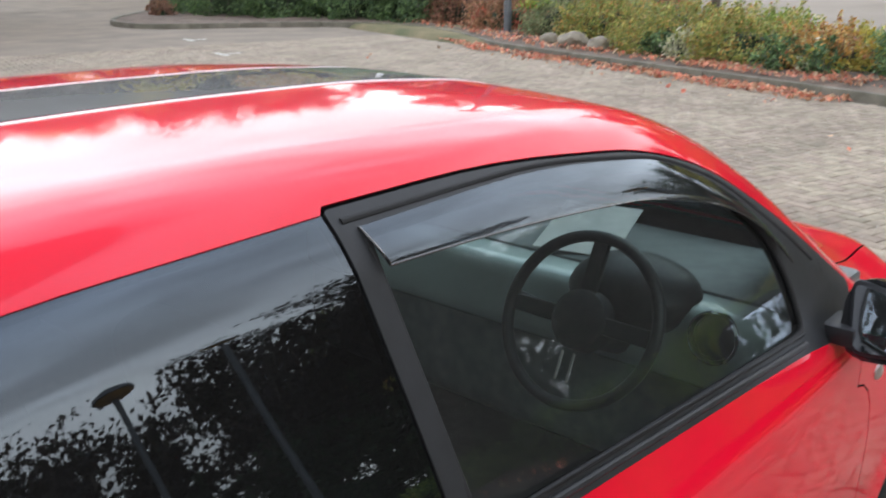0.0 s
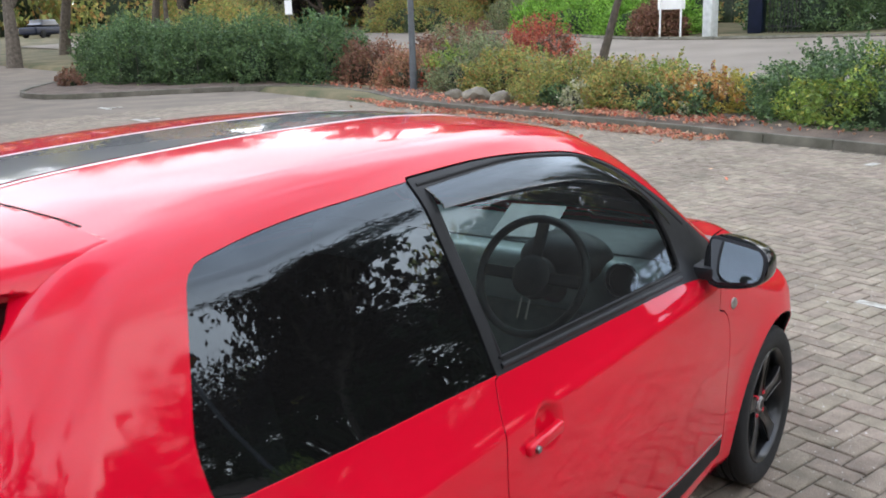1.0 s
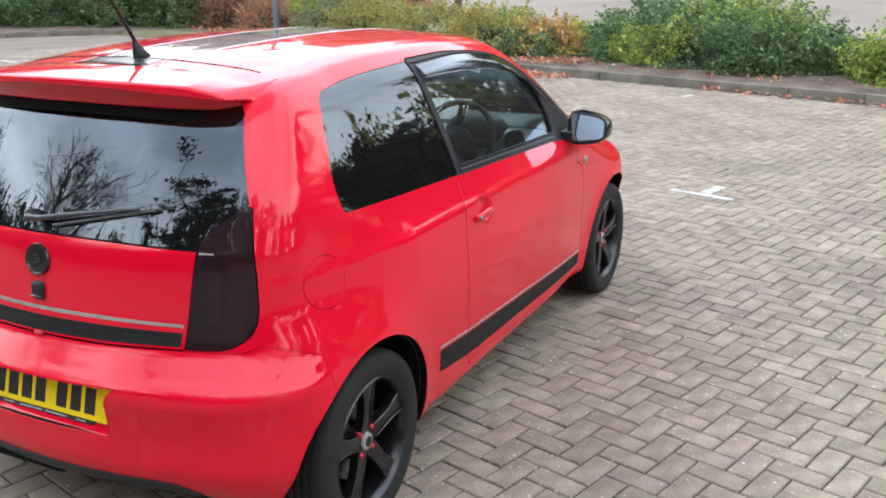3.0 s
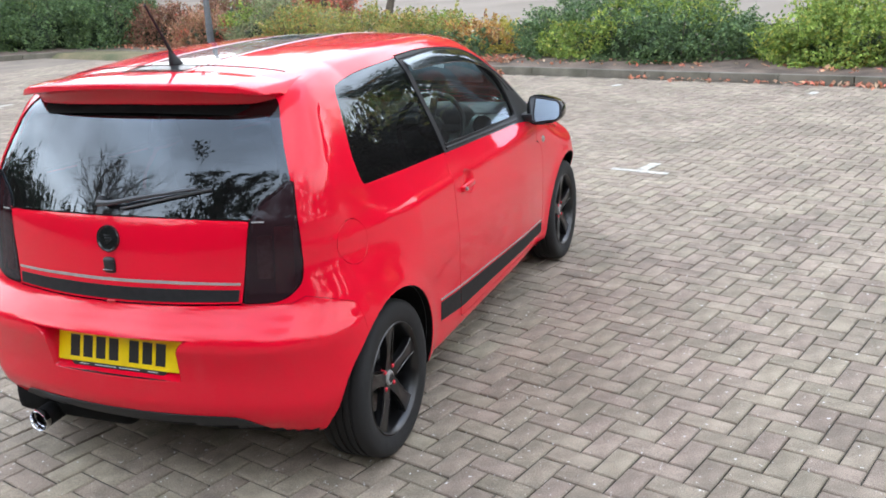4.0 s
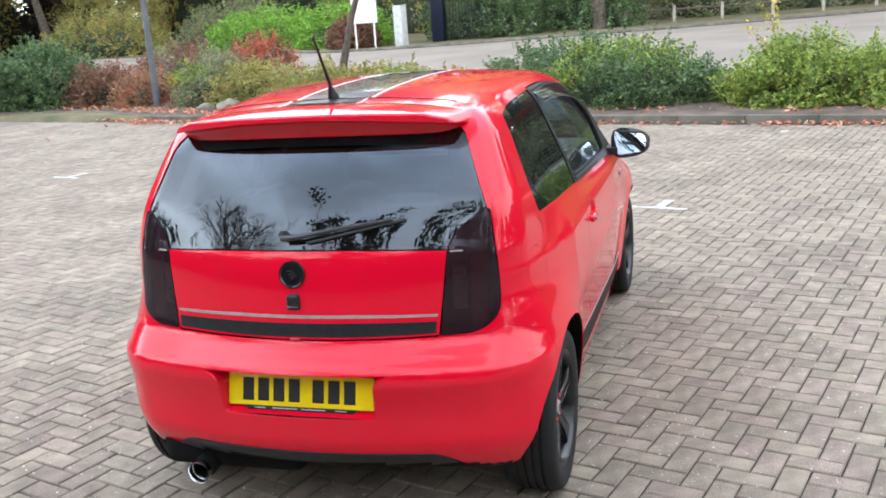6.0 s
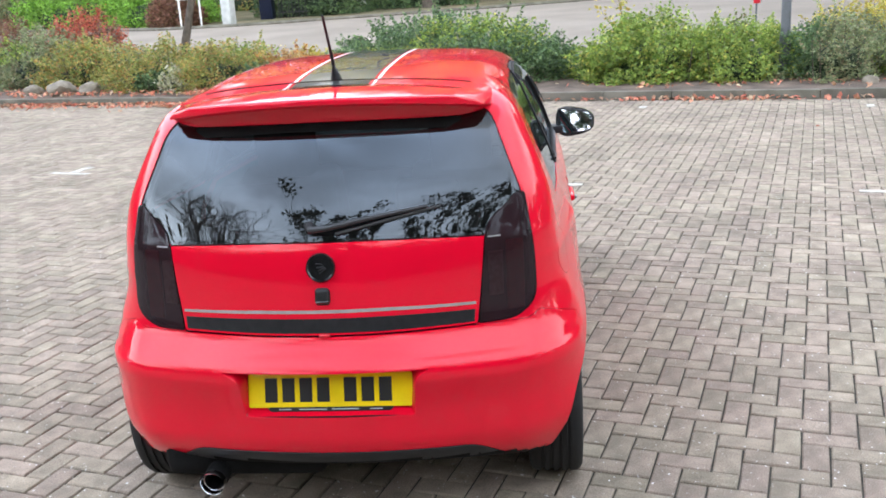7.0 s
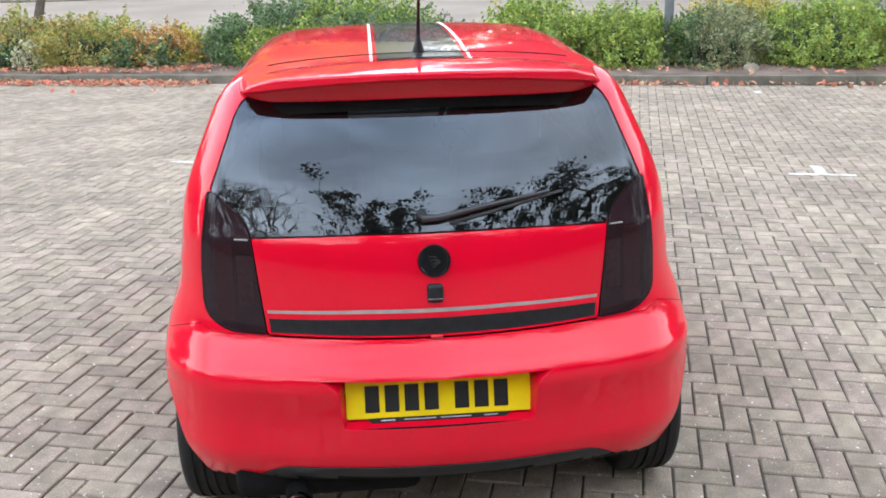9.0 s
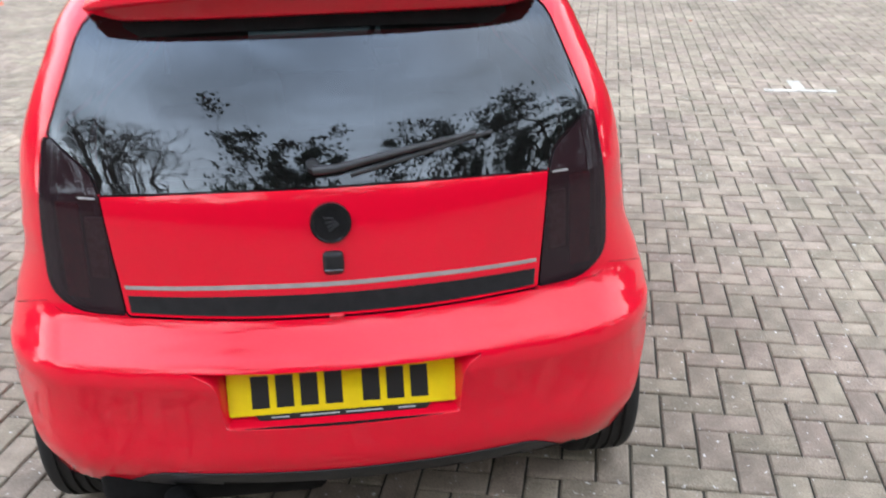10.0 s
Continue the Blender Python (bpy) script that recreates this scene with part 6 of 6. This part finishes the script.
for deg, far, k, grow_by in ((-131, 20, 0, 0.94), (-142, 22, 1, 0.66), (-119, 21, 0, 0.69), (-108, 22, 1, 0.55), (155, 23, 1, 0.60), (184, 22, 0, 0.74), (194, 25, 1, 0.74), (-159, 20, 0, 0.94), (146, 25, 0, 0.50), (138, 27, 1, 0.42), (122, 26, 1, 0.42), (108, 24, 0, 0.50), (96, 24, 1, 0.50), (165, 25, 0, 0.87), (86, 27, 1, 0.55), (-166, 26, 0, 0.74)):
    copy_thing((pine, pine_b)[k], Matrix.Translation(at_angle(deg, far)) @ pose(0, 0, 0, 0, 0, deg * 3) @ Matrix.Scale(grow_by, 4))
leafy = tagged(tree("tree", at_angle(-64, 25), 8.6, 151, G_PURPLE, "dark purple-leaved tree at the edge", 10000, 0.18, 0.16, 0.25, 4, 4, 0.8, tufts=900), group=tall)
leafy_b = tagged(tree("tree", at_angle(-49, 22), 14.0, 153, G_PURPLE, "tall dark purple-leaved tree at the edge", 12000, 0.19, 0.20, 0.25, 4, 4, 0.5, tufts=700), group=tall)
for deg, far, k in ((-71, 24, 0), (-57, 26, 0), (-51, 24, 0), (-78, 26, 0), (-86, 25, 0), (-35, 25, 0), (-96, 24, 0), (-41, 26, 0), (-29.5, 28, 0), (-25, 36, 0), (-60, 40, 1), (-75, 40, 1), (68, 28, 0), (76, 25, 0), (84, 27, 0), (66, 44, 1), (61.5, 42, 1), (57, 47, 1), (52, 55, 1), (47, 60, 0), (42, 62, 0), (37, 62, 0)):
    copy_thing((leafy, leafy_b)[k], Matrix.Translation(at_angle(deg, far)) @ pose(0, 0, 0, 0, 0, deg * 5) @ Matrix.Scale(0.86 if -45 < deg < -20 else 1.0, 4))
# hedges out of view, added to block low sky and darken the car's reflections
side_hedge = "hedges on the near sides of the car park"
unseen_hedge = None
for deg in range(-128, -33, 9):
    p = at_angle(deg, 24)
    uu, vv = p.dot(EU), p.dot(EV)
    if unseen_hedge is None:
        unseen_hedge = tagged(shrub("hedge_bush", uu, vv, 2.2, 2.8, 4.2, G_SHADE, "tall dark hedge added out of view to block low sky", 3500, 0.14, 161, 0.16, "hedge", fine=1.0), group=side_hedge)
    else:
        copy_thing(unseen_hedge, Matrix.Translation(lot(uu, vv, 0)) @ pose(0, 0, 0, 0, 0, deg * 7) @ Matrix.Diagonal((1, 1, 0.5 if deg < -78 else 1.15, 1)))
for deg in range(95, 235, 9):
    p = at_angle(deg, 25)
    copy_thing(unseen_hedge, Matrix.Translation(lot(p.dot(EU), p.dot(EV), 0)) @ pose(0, 0, 0, 0, 0, deg * 7) @ Matrix.Diagonal((1, 1, 2.1 + 0.35 * math.sin(deg * 1.7), 1)))
# second added ring closes the bright gaps left by the first
for deg in range(99, 240, 9):
    p = at_angle(deg, 30)
    copy_thing(unseen_hedge, Matrix.Translation(lot(p.dot(EU), p.dot(EV), 0)) @ pose(0, 0, 0, 0, 0, deg * 5) @ Matrix.Diagonal((1.1, 1.1, 2.2 + 0.3 * math.sin(deg * 2.3), 1)))
for deg, far, high in ((-57.2, 15.5, 5.9), (-63.9, 15.5, 5.55)):
    p = at_angle(deg, far)
    tagged(lamp_post(p.dot(EU), p.dot(EV), high, "grey lamp post with a round amber head"), group="lamp posts")

# the dark blue car parked beyond the hedge
blue = tagged(new("car"), "dark blue car parked beyond the hedge", "car")
blue.location = lot(23.0, 79.0, ground_z(23.0))
FACE = pose(0, 0, 0, 0, 0, 20)
bm = block((-2.1, -0.85, 0.25), (2.1, 0.85, 0.85), 0.16, 3, turn=FACE)
part("body", bm, NAVY, blue)
bm = block((-1.3, -0.74, 0.80), (1.0, 0.74, 1.42), 0.22, 3)
for q in bm.verts:
    if q.co.z > 1.1:
        q.co.x *= 0.78
        q.co.y *= 0.88
bmesh.ops.transform(bm, matrix=FACE, verts=bm.verts)
part("cabin", bm, GLOSS_BLACK, blue, "dark glass cabin")
for x in (-1.3, 1.3):
    for y in (-0.8, 0.8):
        part("wheel", lathe([(0.0001, -0.1), (0.30, -0.1), (0.32, -0.06), (0.32, 0.06), (0.30, 0.1), (0.0001, 0.1)], 24, FACE @ pose(x, y, 0.32, 90, 0, 0)), RUBBER, blue)
tree("tree", lot(9.7, 37.4, 0.0), 9, 171, G_YELLOW, "thick-trunked tree beside the lane", 2500, 0.2, 0.34, 0.4, 3, 4, 0.7)
tree("tree", lot(15.5, 36.5, 0.15), 9, 173, G_ORANGE, "orange-leaved tree beside the lane", 3500, 0.14, 0.13, 0.35, 3, 4, 0.7)

# painted bay marks
PAINT_WORN = material("worn_line_paint", (0.56, 0.54, 0.48), (0.26, 0.24, 0.20), scale=16, rough=0.7, fine=90, bump=0.2)
def mark(pieces, label):
    bm = bmesh.new()
    for u0, v0, u1, v1 in pieces:
        corners = [(u0, v0), (u1, v0), (u1, v1), (u0, v1)]
        top = [bm.verts.new(lot(a, b, 0.0035)) for a, b in corners]
        low = [bm.verts.new(lot(a, b, -0.004)) for a, b in corners]
        bm.faces.new(top)
        for i in range(4):
            j = (i + 1) % 4
            bm.faces.new((top[i], low[i], low[j], top[j]))
    return setting("bay_mark", bm, PAINT_WORN, label, smooth=False)


for v in (-4.75, -2.13, 0.51, 3.10, 5.70, 8.25, 10.90):
    mark([(4.72, v - 0.25, 4.79, v + 0.25), (4.794, v - 0.045, 5.08, v + 0.045)], "worn white T-shaped bay mark")
for u, v in ((5.66, 14.25), (6.03, 17.1)):
    mark([(u, v - 0.30, u + 0.10, v + 0.30), (u + 0.104, v - 0.05, u + 0.40, v + 0.05)], "worn white T-shaped bay mark")
for v in (-4.75, -2.15, 0.50, 3.05):
    mark([(9.14, v - 0.045, 9.34, v + 0.045)], "worn white bay mark by the kerb")

# fallen leaves, thick along the kerb
rng = np.random.default_rng(5)
spots = []
for n, v0, v1, u0, u1, z in ((2600, 5.3, 16.5, 9.50, 9.93, 0.012), (220, -7, 3.2, 9.72, 9.93, 0.012), (110, -1.4, 0.9, 9.66, 9.93, 0.012), (60, -5.2, -2.6, 9.6, 9.93, 0.012), (700, -8, 18, 10.1, 10.75, 0.125), (650, 5.6, 8.2, 10.15, 11.0, 0.13), (900, 8, 17.5, 10.15, 11.2, 0.13), (10, -6, 14, 5, 9.8, 0.008), (120, 5.5, 13, 8.9, 9.9, 0.01)):
    v = rng.uniform(v0, v1, n)
    u = u1 - (u1 - u0) * rng.uniform(0, 1, n) ** 1.7 if z < 0.05 else rng.uniform(u0, u1, n)
    clump = np.array([noise.noise((a * 0.8, b * 2.0, 4)) for a, b in zip(v, u)])
    ok = clump > rng.uniform(-0.7, 0.3, n)
    for a, b in zip(u[ok], v[ok]):
        bend = np.interp(b, [12.1, 12.5, 13.6, 14.5, 16.3, 17.2], [0, 0.05, 0.4, 0.65, 0.85, 0.75])
        spots.append(tuple(lot(a + bend, b, z + rng.uniform(0, 0.03))))
leaves_fallen = leaf_mesh("fallen_leaves", np.array(spots), 0.060, LITTER, None, "orange and red fallen leaves along the kerb", rng, up=1.6, long=1.3)
tagged(leaves_fallen, category="leaves", kind="stuff")

# ---- block paving in herringbone ----
pavement = setting("pavement", sheet([[lot(u, v, -0.009) for v in (-8.0, 0, 8, 15.98)] for u in (-8.0, 0, 5, 9.90)]), JOINT, "grey-brown block paving laid in herringbone")
PITCH, HALF, U0, V0 = 0.1, (0.0964, 0.0464), -0.082, -0.038


def paver_mesh(flip):
    hx, hy = (HALF[1], HALF[0]) if flip else HALF
    verts = []
    for inset, z in ((0.0, -0.03), (0.0, -0.0045), (0.005, 0.0)):
        verts += [(-hx + inset, -hy + inset, z), (hx - inset, -hy + inset, z), (hx - inset, hy - inset, z), (-hx + inset, hy - inset, z)]
    faces = [(8, 9, 10, 11)]
    for k in (0, 4):
        faces += [(k + i, k + (i + 1) % 4, k + 4 + (i + 1) % 4, k + 4 + i) for i in range(4)]
    return verts, faces


shapes = [paver_mesh(False), paver_mesh(True)]
pieces = []
for m, (vv, ff) in enumerate(shapes):
    me = bpy.data.meshes.new("paver")
    me.from_pydata(vv, [], ff)
    me.materials.append(PAVER)
    pieces.append(me)
rng = np.random.default_rng(9)
turn = Matrix.Rotation(LOT, 4, "Z")
rest_v, rest_f = [], []
shape_v = [np.array(v) for v, _ in shapes]
i0, i1, j0, j1 = int(-8.0 / PITCH), int(9.9 / PITCH), int(-8.0 / PITCH), int(16.0 / PITCH)
c, s = math.cos(LOT), math.sin(LOT)
for i in range(i0, i1):
    for j in range(j0, j1):
        k = (i - j) % 4
        if k not in (0, 3):
            continue
        flip = k == 3
        u, v = ((i + 0.5) * PITCH + U0, (j + 1.0) * PITCH + V0) if flip else ((i + 1.0) * PITCH + U0, (j + 0.5) * PITCH + V0)
        if u > 9.86:
            continue
        x, y = c * u - s * v, s * u + c * v
        z = rng.normal(0, 0.0011)
        a, b = rng.normal(0, 0.006, 2)
        spin = rng.normal(0, 0.008)
        if -0.35 < u < 2.05 and -2.85 < v < -0.40:
            ob = bpy.data.objects.new("paver", pieces[flip])
            scene.collection.objects.link(ob)
            ob.parent = pavement
            ob.matrix_basis = Matrix.Translation((x, y, z)) @ Euler((a, b, LOT + spin)).to_matrix().to_4x4()
            continue
        q = shape_v[flip]
        cs, sn = math.cos(LOT + spin), math.sin(LOT + spin)
        qx, qy = cs * q[:, 0] - sn * q[:, 1], sn * q[:, 0] + cs * q[:, 1]
        base = len(rest_v) * 12
        rest_v.append(np.stack([x + qx, y + qy, z + q[:, 2] + a * q[:, 1] + b * q[:, 0]], 1))
        rest_f.append(base)
faces = np.array(shapes[0][1])
all_f = (np.array(rest_f)[:, None, None] + faces[None]).reshape(-1, 4)
me = bpy.data.meshes.new("pavers")
me.from_pydata(np.concatenate(rest_v).tolist(), [], all_f.tolist())
me.materials.append(PAVER)
rest = new("pavers", me)
rest.parent = pavement
tagged(rest, "grey-brown paving blocks", kind="stuff")
